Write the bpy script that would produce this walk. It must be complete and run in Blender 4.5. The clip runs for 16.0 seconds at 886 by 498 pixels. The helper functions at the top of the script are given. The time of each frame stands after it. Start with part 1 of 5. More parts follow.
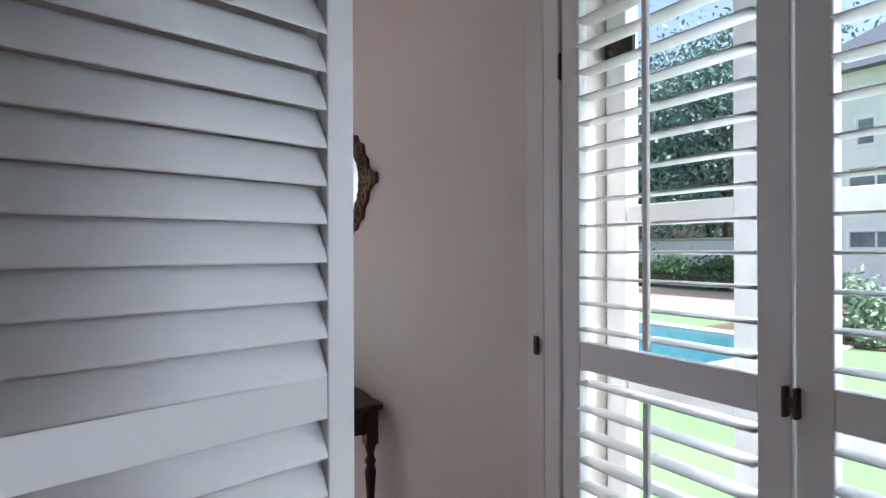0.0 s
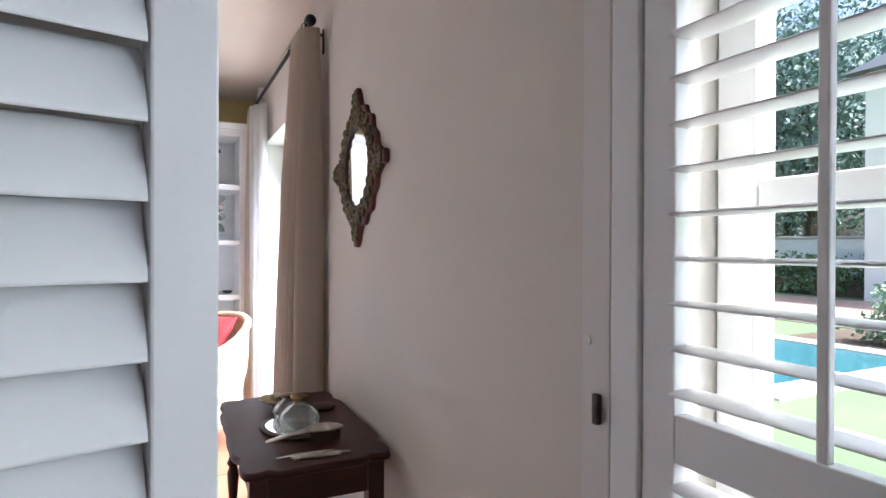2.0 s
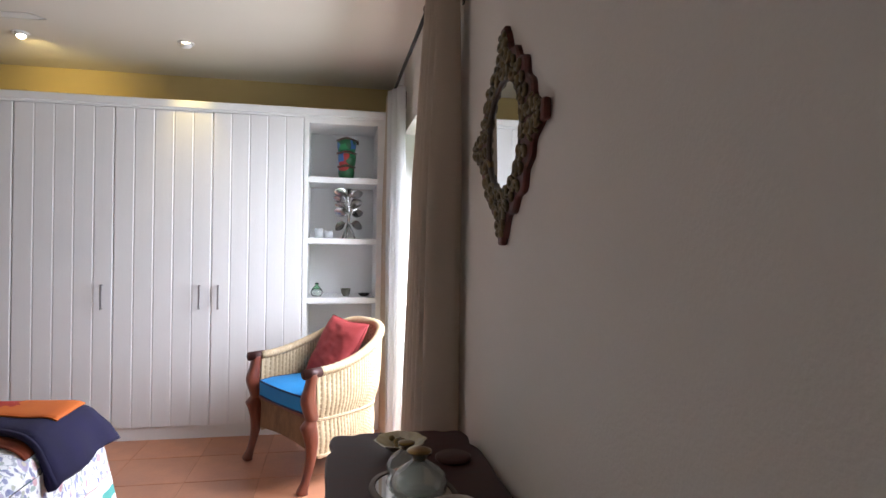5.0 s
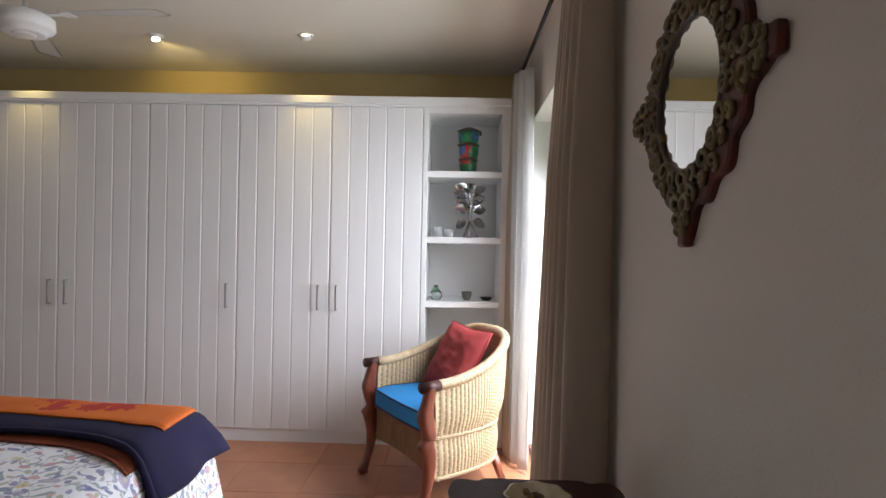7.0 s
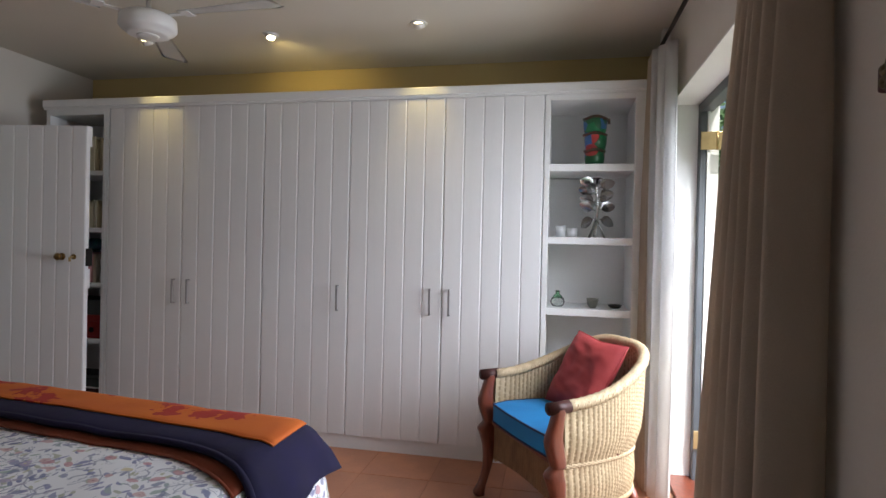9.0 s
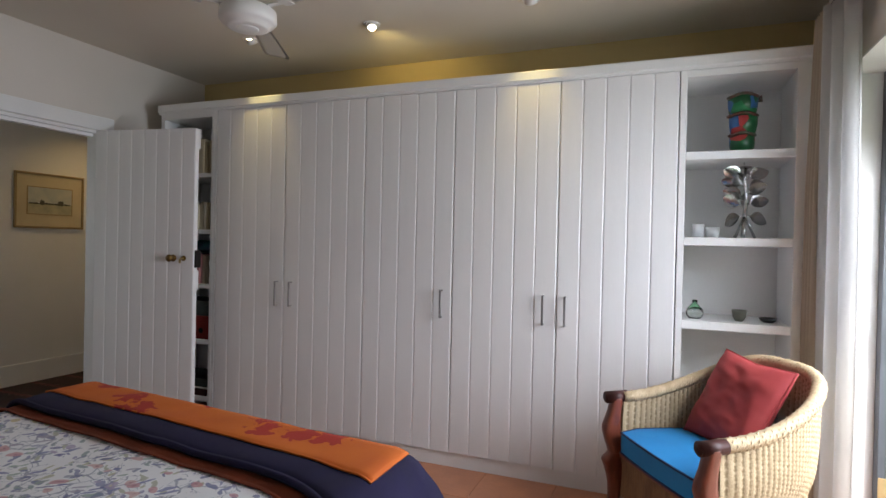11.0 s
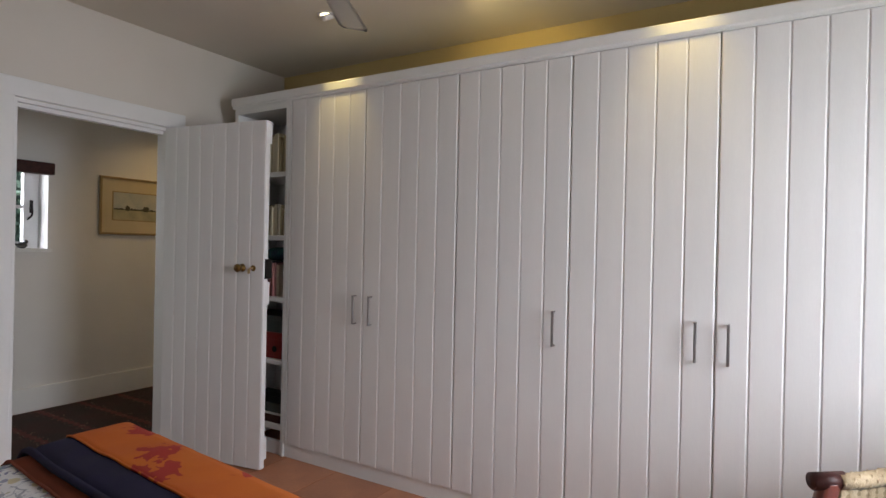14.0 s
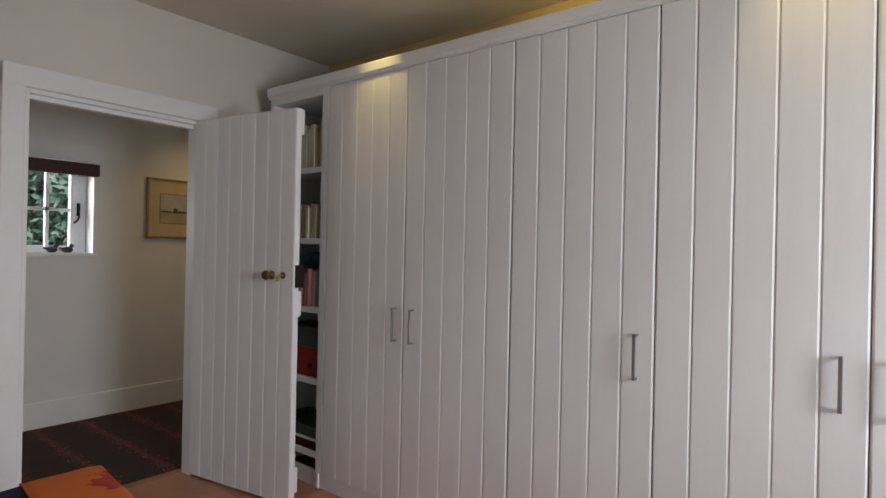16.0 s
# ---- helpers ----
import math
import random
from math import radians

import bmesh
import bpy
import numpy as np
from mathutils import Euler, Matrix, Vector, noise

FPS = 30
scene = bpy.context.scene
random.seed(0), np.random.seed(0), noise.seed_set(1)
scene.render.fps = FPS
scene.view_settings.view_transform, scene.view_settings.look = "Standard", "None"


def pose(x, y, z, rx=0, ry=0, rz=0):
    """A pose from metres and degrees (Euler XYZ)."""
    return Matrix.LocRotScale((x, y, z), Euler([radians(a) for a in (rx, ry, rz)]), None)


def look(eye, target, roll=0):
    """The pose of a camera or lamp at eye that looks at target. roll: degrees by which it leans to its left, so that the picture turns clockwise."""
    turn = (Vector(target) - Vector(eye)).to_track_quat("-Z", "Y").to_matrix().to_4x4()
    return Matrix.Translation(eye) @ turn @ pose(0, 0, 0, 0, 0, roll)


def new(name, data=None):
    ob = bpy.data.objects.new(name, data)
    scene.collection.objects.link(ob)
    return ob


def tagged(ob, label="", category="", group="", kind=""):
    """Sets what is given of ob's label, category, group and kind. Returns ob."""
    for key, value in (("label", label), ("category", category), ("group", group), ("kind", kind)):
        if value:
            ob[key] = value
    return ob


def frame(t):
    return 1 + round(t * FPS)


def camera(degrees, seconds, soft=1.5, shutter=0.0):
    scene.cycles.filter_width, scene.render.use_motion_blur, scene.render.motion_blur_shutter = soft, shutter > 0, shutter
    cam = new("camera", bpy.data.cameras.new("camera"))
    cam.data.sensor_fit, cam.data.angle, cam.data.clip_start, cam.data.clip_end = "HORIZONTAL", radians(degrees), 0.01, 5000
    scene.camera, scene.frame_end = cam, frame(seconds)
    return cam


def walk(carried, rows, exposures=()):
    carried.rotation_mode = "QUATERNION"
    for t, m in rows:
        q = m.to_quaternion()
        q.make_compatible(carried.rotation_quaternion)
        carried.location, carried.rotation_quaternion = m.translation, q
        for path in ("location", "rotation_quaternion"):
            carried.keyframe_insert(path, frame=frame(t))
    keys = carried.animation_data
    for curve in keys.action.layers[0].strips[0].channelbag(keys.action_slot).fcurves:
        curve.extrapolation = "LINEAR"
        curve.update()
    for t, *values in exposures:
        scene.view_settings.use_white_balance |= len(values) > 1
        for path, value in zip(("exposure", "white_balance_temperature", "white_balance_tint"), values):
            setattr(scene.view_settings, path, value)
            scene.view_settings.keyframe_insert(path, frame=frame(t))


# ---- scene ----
cam = camera(76.1, 16.0)
PATH = [
    (0, (0.112, -0.013, 1.319), (1.153, 1.694, 1.32), -0.2),
    (0.5, (0.219, 0.113, 1.309), (1.229, 1.839, 1.303), 0.0),
    (1, (0.331, 0.235, 1.32), (1.3, 1.985, 1.31), 0.1),
    (1.5, (0.41, 0.336, 1.322), (1.336, 2.108, 1.309), 0.2),
    (2, (0.498, 0.438, 1.328), (1.36, 2.243, 1.318), 0.2),
    (2.5, (0.568, 0.516, 1.327), (1.348, 2.357, 1.317), 0.3),
    (3, (0.609, 0.586, 1.321), (1.31, 2.459, 1.312), 0.4),
    (3.5, (0.63, 0.666, 1.318), (1.26, 2.564, 1.311), 0.4),
    (6, (0.696, 1.24, 1.311), (0.862, 3.233, 1.3), 1.2),
    (6.5, (0.692, 1.312, 1.311), (0.75, 3.311, 1.296), 1.2),
    (7, (0.677, 1.402, 1.317), (0.633, 3.401, 1.302), 1.2),
    (7.5, (0.659, 1.487, 1.319), (0.516, 3.481, 1.302), 1.3),
    (8, (0.634, 1.556, 1.315), (0.402, 3.543, 1.298), 1.4),
    (8.5, (0.595, 1.615, 1.306), (0.282, 3.59, 1.292), 1.4),
    (9, (0.555, 1.689, 1.302), (0.153, 3.648, 1.29), 1.3),
    (9.5, (0.534, 1.768, 1.304), (0.036, 3.705, 1.293), 1.3),
    (10, (0.514, 1.845, 1.302), (-0.081, 3.755, 1.29), 1.3),
    (12.5, (0.197, 2.196, 1.311), (-0.659, 4.003, 1.295), 1.2),
    (13, (0.144, 2.291, 1.306), (-0.751, 4.08, 1.296), 1.2),
    (13.5, (0.11, 2.439, 1.316), (-0.85, 4.193, 1.311), 1.2),
    (14, (0.08, 2.572, 1.319), (-0.948, 4.288, 1.313), 1.2),
    (14.5, (0.038, 2.701, 1.314), (-1.043, 4.384, 1.311), 1.1),
    (15, (-0.012, 2.822, 1.325), (-1.14, 4.474, 1.32), 1.1),
    (15.5, (-0.053, 2.933, 1.327), (-1.238, 4.545, 1.325), 1.1),
    (16, (-0.109, 3.049, 1.325), (-1.347, 4.62, 1.327), 1.2),
]
EXPOSURES = [(0, 1.25, 5700, 9), (1.0, 1.28, 5750, 10), (2.0, 1.46, 5850, 10), (2.5, 1.52, 5850, 9), (3.0, 1.28, 5950, 9), (3.5, 0.97, 6050, 9), (5.0, 0.50, 6250, 9), (6.0, 0.08, 6450, 9), (7.0, 0.14, 6450, 8), (8.5, -0.10, 6350, 8), (10.0, -0.18, 6350, 7), (12.5, 0.32, 6500, 7), (14.0, 0.12, 6600, 8), (16, 0.04, 6650, 8)]
walk(cam, [(t, look(eye, target, roll)) for t, eye, target, roll in PATH], EXPOSURES)

# ---- world, sun and large lights ----
world = bpy.data.worlds.new("sky")
scene.world = world
world.use_nodes = True
wn = world.node_tree
sky = wn.nodes.new("ShaderNodeTexSky")
sky.sky_type = "NISHITA"
sky.sun_disc = False
sky.sun_elevation = radians(56)
sky.sun_rotation = radians(152)
sky.dust_density = 6.0
wn.nodes["Background"].inputs["Strength"].default_value = 0.15
wn.links.new(sky.outputs[0], wn.nodes["Background"].inputs["Color"])

sun = new("sun", bpy.data.lights.new("sun", "SUN"))
sun.data.energy = 5.0
sun.data.angle = radians(0.6)
sun.data.color = (1.0, 0.95, 0.88)
sun.matrix_world = look((5.8, -10.8, 18), (0, 0, 0))


def window_light(name, centre, toward, w, h, watts, colour):
    li = bpy.data.lights.new(name, "AREA")
    li.shape, li.size, li.size_y, li.energy, li.color = "RECTANGLE", w, h, watts, colour
    ob = new(name, li)
    ob.matrix_world = look(centre, toward)
    return ob


DAY = (0.87, 0.90, 1.0)
window_light("daylight_shutters", (1.72, -0.60, 1.15), (0.2, -0.35, 0.95), 1.75, 2.0, 14.5, DAY)
window_light("daylight_garden_door", (1.78, 4.12, 1.38), (-0.6, 3.80, -0.60), 1.1, 1.45, 85, DAY)
window_light("daylight_hall", (-5.55, 3.95, 1.7), (-4.4, 4.95, 1.2), 0.8, 0.8, 32, DAY)
# added lamp at an unseen opening, brightens the hall wall from the south
window_light("added_daylight_hall_south", (-4.1, 2.2, 1.1), (-4.3, 5.0, 1.0), 1.0, 1.9, 3, DAY)


def spot_light(name, eye, target, watts, size, blend, colour):
    li = bpy.data.lights.new(name, "SPOT")
    li.energy, li.spot_size, li.spot_blend, li.color, li.shadow_soft_size = watts, radians(size), blend, colour, 0.025
    ob = new(name, li)
    ob.matrix_world = look(eye, target)
    return ob


WARM = (1.0, 0.75, 0.27)
spot_light("beam_a", (-2.12, 4.93, 2.555), (-2.12, 5.08, 2.05), 9, 58, 1.0, WARM)
spot_light("beam_b", (-1.245, 4.945, 2.555), (-1.245, 5.68, 2.33), 10, 96, 1.0, WARM)
spot_light("beam_c", (-0.28, 4.905, 2.555), (-0.28, 5.07, 2.05), 9, 58, 1.0, WARM)
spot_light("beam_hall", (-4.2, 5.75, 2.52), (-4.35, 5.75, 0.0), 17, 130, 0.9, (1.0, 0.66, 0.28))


# ---- materials ----
def mat(name, col, rough=0.5, metal=0.0, col2=None, scale=6.0, fine=90.0, bump=0.1, var=0.12, spread=0.0, coat=0.0, stretch=None, spec=0.5):
    """A surface with broad variation towards col2, fine grain and a little relief. spread: lightness that varies from piece to piece."""
    m = bpy.data.materials.new(name)
    m.use_nodes = True
    nt = m.node_tree
    n, l = nt.nodes, nt.links
    b = n["Principled BSDF"]
    b.inputs["Roughness"].default_value = rough
    b.inputs["Metallic"].default_value = metal
    b.inputs["Coat Weight"].default_value = coat
    b.inputs["Specular IOR Level"].default_value = spec
    tc = n.new("ShaderNodeTexCoord")
    mp = n.new("ShaderNodeMapping")
    l.new(tc.outputs["Object"], mp.inputs["Vector"])
    if stretch:
        mp.inputs["Scale"].default_value = stretch
    big, small = n.new("ShaderNodeTexNoise"), n.new("ShaderNodeTexNoise")
    big.inputs["Scale"].default_value, big.inputs["Detail"].default_value = scale, 4
    small.inputs["Scale"].default_value, small.inputs["Detail"].default_value = fine, 3
    l.new(mp.outputs[0], big.inputs["Vector"])
    l.new(mp.outputs[0], small.inputs["Vector"])
    c2 = col2 or tuple(c * (1 - 1.6 * var) for c in col)
    ramp = n.new("ShaderNodeValToRGB")
    ramp.color_ramp.elements[0].position, ramp.color_ramp.elements[1].position = 0.32, 0.68
    ramp.color_ramp.elements[0].color, ramp.color_ramp.elements[1].color = (*c2, 1), (*col, 1)
    l.new(big.outputs["Fac"], ramp.inputs["Fac"])
    hsv = n.new("ShaderNodeHueSaturation")
    l.new(ramp.outputs["Color"], hsv.inputs["Color"])
    ma = n.new("ShaderNodeMath")
    ma.operation = "MULTIPLY_ADD"
    ma.inputs[1].default_value, ma.inputs[2].default_value = var, 1 - var / 2
    l.new(small.outputs["Fac"], ma.inputs[0])
    val = ma.outputs[0]
    if spread:
        info = n.new("ShaderNodeObjectInfo")
        m2, m3 = n.new("ShaderNodeMath"), n.new("ShaderNodeMath")
        m2.operation, m3.operation = "MULTIPLY_ADD", "MULTIPLY"
        m2.inputs[1].default_value, m2.inputs[2].default_value = spread, 1 - spread / 2
        l.new(info.outputs["Random"], m2.inputs[0])
        l.new(m2.outputs[0], m3.inputs[0])
        l.new(val, m3.inputs[1])
        val = m3.outputs[0]
    l.new(val, hsv.inputs["Value"])
    l.new(hsv.outputs["Color"], b.inputs["Base Color"])
    ro = n.new("ShaderNodeMath")
    ro.operation = "MULTIPLY_ADD"
    ro.inputs[1].default_value, ro.inputs[2].default_value = 0.16, max(rough - 0.08, 0.02)
    l.new(big.outputs["Fac"], ro.inputs[0])
    l.new(ro.outputs[0], b.inputs["Roughness"])
    if bump:
        bp = n.new("ShaderNodeBump")
        bp.inputs["Strength"].default_value, bp.inputs["Distance"].default_value = bump, 0.004
        l.new(small.outputs["Fac"], bp.inputs["Height"])
        l.new(bp.outputs["Normal"], b.inputs["Normal"])
    return m


def glass(name, tint=(1, 1, 1), rough=0.0, thin=True, clear=1.0):
    m = bpy.data.materials.new(name)
    m.use_nodes = True
    n, l = m.node_tree.nodes, m.node_tree.links
    b = n["Principled BSDF"]
    b.inputs["Base Color"].default_value = (*tint, 1)
    b.inputs["Roughness"].default_value = rough
    b.inputs["IOR"].default_value = 1.02 if thin else 1.30
    b.inputs["Transmission Weight"].default_value = clear
    return m


def glow(name, col, strength):
    m = bpy.data.materials.new(name)
    m.use_nodes = True
    b = m.node_tree.nodes["Principled BSDF"]
    b.inputs["Base Color"].default_value = (*col, 1)
    b.inputs["Emission Color"].default_value = (*col, 1)
    b.inputs["Emission Strength"].default_value = strength
    return m


PLASTER = mat("cream_plaster", (0.70, 0.655, 0.60), 0.85, col2=(0.66, 0.615, 0.56), scale=1.6, fine=140, bump=0.18, var=0.05)
CREAMP = mat("cream_gloss_paint", (0.74, 0.71, 0.68), 0.5, scale=3, fine=80, bump=0.05, var=0.04)
# yellow deepened so that the colour itself carries warm downlight glow
OCHRE = mat("ochre_glow_plaster", (0.64, 0.51, 0.25), 0.85, col2=(0.60, 0.47, 0.22), scale=1.6, fine=140, bump=0.18, var=0.05)
CEIL = mat("ceiling_paint", (0.68, 0.63, 0.545), 0.9, col2=(0.65, 0.60, 0.52), scale=1.2, fine=120, bump=0.12, var=0.04)
HALLP = mat("hall_plaster", (0.74, 0.73, 0.72), 0.85, scale=1.4, fine=120, bump=0.18, var=0.05)
WHITE = mat("white_gloss_paint", (0.80, 0.80, 0.80), 0.42, col2=(0.76, 0.76, 0.755), scale=3.0, fine=70, bump=0.07, var=0.05)
BOARD = mat("white_board_paint", (0.80, 0.79, 0.79), 0.48, col2=(0.75, 0.74, 0.745), scale=2.5, fine=60, bump=0.10, var=0.05, spread=0.05, stretch=(3, 3, 0.5))
SHUT = mat("white_shutter_paint", (0.83, 0.83, 0.84), 0.45, col2=(0.79, 0.79, 0.80), scale=4.0, fine=80, bump=0.05, var=0.04, spread=0.03)
TERRA = mat("terracotta_tile", (0.50, 0.22, 0.12), 0.34, col2=(0.38, 0.16, 0.09), scale=4.5, fine=55, bump=0.14, var=0.20, spread=0.22)
GROUT = mat("grout", (0.45, 0.22, 0.135), 0.9, fine=120, var=0.2)
DARKWOOD = mat("dark_mahogany", (0.056, 0.016, 0.013), 0.46, col2=(0.030, 0.009, 0.008), scale=7, fine=60, bump=0.08, var=0.2, stretch=(1, 6, 6), spec=0.32)
REDWOOD = mat("reddish_wood", (0.20, 0.052, 0.028), 0.33, col2=(0.12, 0.03, 0.016), scale=9, fine=70, bump=0.06, var=0.2, stretch=(5, 5, 1), coat=0.25)
WICKER = mat("wicker", (0.56, 0.44, 0.275), 0.6, col2=(0.43, 0.32, 0.19), scale=30, fine=240, bump=0.5, var=0.25, stretch=(1, 1, 0.35))
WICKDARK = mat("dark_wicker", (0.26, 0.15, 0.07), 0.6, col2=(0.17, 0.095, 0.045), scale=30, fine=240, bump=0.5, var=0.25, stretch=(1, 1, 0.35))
BLUE = mat("blue_cotton", (0.016, 0.23, 0.54), 0.8, col2=(0.013, 0.19, 0.47), scale=8, fine=500, bump=0.25, var=0.15)
PIPING = mat("navy_piping", (0.01, 0.03, 0.10), 0.8, fine=400)
RED = mat("red_cotton", (0.38, 0.045, 0.045), 0.75, col2=(0.30, 0.03, 0.035), scale=7, fine=500, bump=0.25, var=0.15)
LINEN = mat("beige_linen", (0.53, 0.44, 0.345), 0.9, col2=(0.46, 0.38, 0.295), scale=5, fine=380, bump=0.35, var=0.12, stretch=(1, 1, 0.4))
LINING = mat("pale_lining", (0.74, 0.73, 0.72), 0.9, scale=5, fine=380, bump=0.3, var=0.1)
IRON = mat("black_iron", (0.022, 0.018, 0.016), 0.5, metal=0.6, fine=150, bump=0.15)
OLDBRASS = mat("dark_old_brass", (0.24, 0.15, 0.055), 0.35, metal=1.0, fine=80, bump=0.05)
BRASS = mat("aged_brass", (0.60, 0.47, 0.26), 0.36, metal=1.0, col2=(0.42, 0.31, 0.15), fine=80, bump=0.05)
STEEL = mat("brushed_steel", (0.42, 0.41, 0.41), 0.36, metal=1.0, fine=160, bump=0.05)
BRONZE = mat("dark_bronze", (0.10, 0.075, 0.055), 0.45, metal=0.8, fine=100, bump=0.1)
SILVER = mat("tarnished_silver", (0.76, 0.74, 0.69), 0.34, metal=1.0, col2=(0.42, 0.40, 0.36), scale=30, fine=120, bump=0.1)
CHROME = mat("polished_tin", (0.44, 0.44, 0.44), 0.22, metal=1.0, scale=20, fine=60, bump=0.1)
GILT = mat("worn_gilt", (0.20, 0.14, 0.058), 0.5, metal=0.25, col2=(0.065, 0.055, 0.026), scale=26, fine=140, bump=0.5, var=0.35)
GILTRED = mat("gilt_red_ground", (0.13, 0.028, 0.02), 0.55, col2=(0.06, 0.02, 0.014), scale=22, fine=120, bump=0.3, var=0.3)
DARKRIM = mat("dark_inner_rim", (0.045, 0.028, 0.018), 0.4, fine=120, bump=0.1)
ASHGREY = mat("grey_frame", (0.075, 0.085, 0.10), 0.5, fine=90)
NAVY = mat("navy_wool", (0.011, 0.008, 0.046), 0.95, col2=(0.007, 0.005, 0.030), scale=12, fine=420, bump=0.45, var=0.25)
RUST = mat("rust_cotton", (0.27, 0.060, 0.026), 0.9, fine=420, bump=0.3, var=0.2)
PLASTIC = mat("white_plastic", (0.80, 0.79, 0.77), 0.35, fine=90, bump=0.02, var=0.03)
LEAF = mat("leaf_green", (0.12, 0.21, 0.08), 0.5, col2=(0.075, 0.14, 0.06), scale=3, fine=30, var=0.3, bump=0.0)
LEAFBLUE = mat("blue_green_leaf", (0.15, 0.23, 0.20), 0.5, col2=(0.10, 0.17, 0.155), scale=2, fine=30, var=0.3, bump=0.0)
SAGE = mat("grey_green_leaf", (0.22, 0.30, 0.20), 0.6, col2=(0.14, 0.22, 0.13), scale=3, fine=30, var=0.3, bump=0.0)
BARK = mat("bark", (0.12, 0.085, 0.06), 0.9, scale=14, fine=60, bump=0.6, var=0.3)
LAWN = mat("lawn", (0.14, 0.24, 0.10), 0.9, col2=(0.10, 0.19, 0.08), scale=0.6, fine=40, bump=0.5, var=0.3)
BRICK = mat("paving_brick", (0.34, 0.26, 0.23), 0.85, col2=(0.26, 0.19, 0.17), scale=5, fine=60, bump=0.3, var=0.2, spread=0.2)
POOL = mat("pool_water", (0.05, 0.17, 0.21), 0.06, scale=3, fine=12, bump=0.15, var=0.1)
RENDERW = mat("white_render_wall", (0.80, 0.79, 0.77), 0.85, scale=1.2, fine=60, bump=0.2, var=0.06)
DARKGLASS = mat("dark_window_glass", (0.22, 0.24, 0.27), 0.08, scale=2, fine=10, bump=0, var=0.2)
PAVE = mat("pale_paving", (0.48, 0.45, 0.41), 0.85, scale=2, fine=60, bump=0.3, var=0.15, spread=0.15)
for _cloth, _tint, _thin in ((LINEN, (0.58, 0.49, 0.40, 1), 0.20), (LINING, (0.74, 0.74, 0.75, 1), 0.55)):
    _n, _l = _cloth.node_tree.nodes, _cloth.node_tree.links
    _tr, _mx = _n.new("ShaderNodeBsdfTranslucent"), _n.new("ShaderNodeMixShader")
    _tr.inputs["Color"].default_value = _tint
    _mx.inputs[0].default_value = _thin
    _l.new(_n["Principled BSDF"].outputs[0], _mx.inputs[1])
    _l.new(_tr.outputs[0], _mx.inputs[2])
    _l.new(_mx.outputs[0], _n["Material Output"].inputs["Surface"])
PANE = glass("window_glass")
BOTTLE = glass("clear_bottle_glass", (0.93, 0.97, 0.95), 0.02, thin=False)
CUTGLASS = glass("ribbed_cut_glass", (0.88, 0.92, 0.90), 0.12, thin=False, clear=0.88)
GREENG = glass("green_bottle_glass", (0.55, 0.82, 0.62), 0.02, thin=False)
FROST = glass("frosted_glass", (0.95, 0.95, 0.95), 0.35, thin=False)
LAMPON = glow("lit_lamp", (1.0, 0.86, 0.55), 22.0)
MIRROR = bpy.data.materials.new("mirror_glass")
MIRROR.use_nodes = True
_m = MIRROR.node_tree.nodes["Principled BSDF"]
_m.inputs["Base Color"].default_value, _m.inputs["Metallic"].default_value, _m.inputs["Roughness"].default_value = (0.86, 0.87, 0.86, 1), 1.0, 0.015


# ---- mesh helpers ----
def thing(name, m, label, category, group="", kind=""):
    ob = new(name)
    ob.empty_display_size = 0.1
    ob.matrix_world = m if isinstance(m, Matrix) else pose(*m)
    return tagged(ob, label, category, group, kind)


def mesh_of(name, bm, material, smooth=False):
    me = bpy.data.meshes.new(name)
    bm.normal_update()
    if smooth:
        for f in bm.faces:
            f.smooth = True
    bm.to_mesh(me)
    bm.free()
    for k in (material if isinstance(material, (list, tuple)) else [material]):
        me.materials.append(k)
    return me


def part(name, bm, material, parent, label="", smooth=False):
    ob = new(name, bm if isinstance(bm, bpy.types.Mesh) else mesh_of(name, bm, material, smooth))
    ob.parent = parent
    return tagged(ob, label)


def solo(name, bm, material, label, category, group="", kind="", at=(0, 0, 0), smooth=False):
    """A thing that is one mesh; bm is given about the point at."""
    ob = new(name, mesh_of(name, bm, material, smooth))
    ob.location = at
    return tagged(ob, label, category, group, kind)


def box(bm, x0, x1, y0, y1, z0, z1, bevel=0.0, segs=2, index=0):
    vs = [bm.verts.new(p) for p in ((x0, y0, z0), (x1, y0, z0), (x1, y1, z0), (x0, y1, z0), (x0, y0, z1), (x1, y0, z1), (x1, y1, z1), (x0, y1, z1))]
    fs = [bm.faces.new([vs[i] for i in q]) for q in ((3, 2, 1, 0), (4, 5, 6, 7), (0, 1, 5, 4), (1, 2, 6, 5), (2, 3, 7, 6), (3, 0, 4, 7))]
    for f in fs:
        f.material_index = index
    if bevel:
        edges = list({e for f in fs for e in f.edges})
        r = bmesh.ops.bevel(bm, geom=edges, offset=bevel, segments=segs, affect="EDGES", profile=0.5)
        for f in r["faces"]:
            f.material_index = index
    return bm


def boxes(*rows, bevel=0.0):
    bm = bmesh.new()
    for r in rows:
        box(bm, *r, bevel=bevel)
    return bm


def lathe(profile, n=24, bm=None, centre=(0, 0, 0), cap=True):
    """Turns a profile of (radius, height) pairs round z."""
    bm = bm or bmesh.new()
    cx, cy, cz = centre
    rings = []
    for r, z in profile:
        rings.append([bm.verts.new((cx + r * math.cos(2 * math.pi * k / n), cy + r * math.sin(2 * math.pi * k / n), cz + z)) for k in range(n)])
    for a, b in zip(rings, rings[1:]):
        for k in range(n):
            bm.faces.new((a[k], a[(k + 1) % n], b[(k + 1) % n], b[k]))
    if cap:
        bm.faces.new(rings[0][::-1])
        bm.faces.new(rings[-1])
    return bm


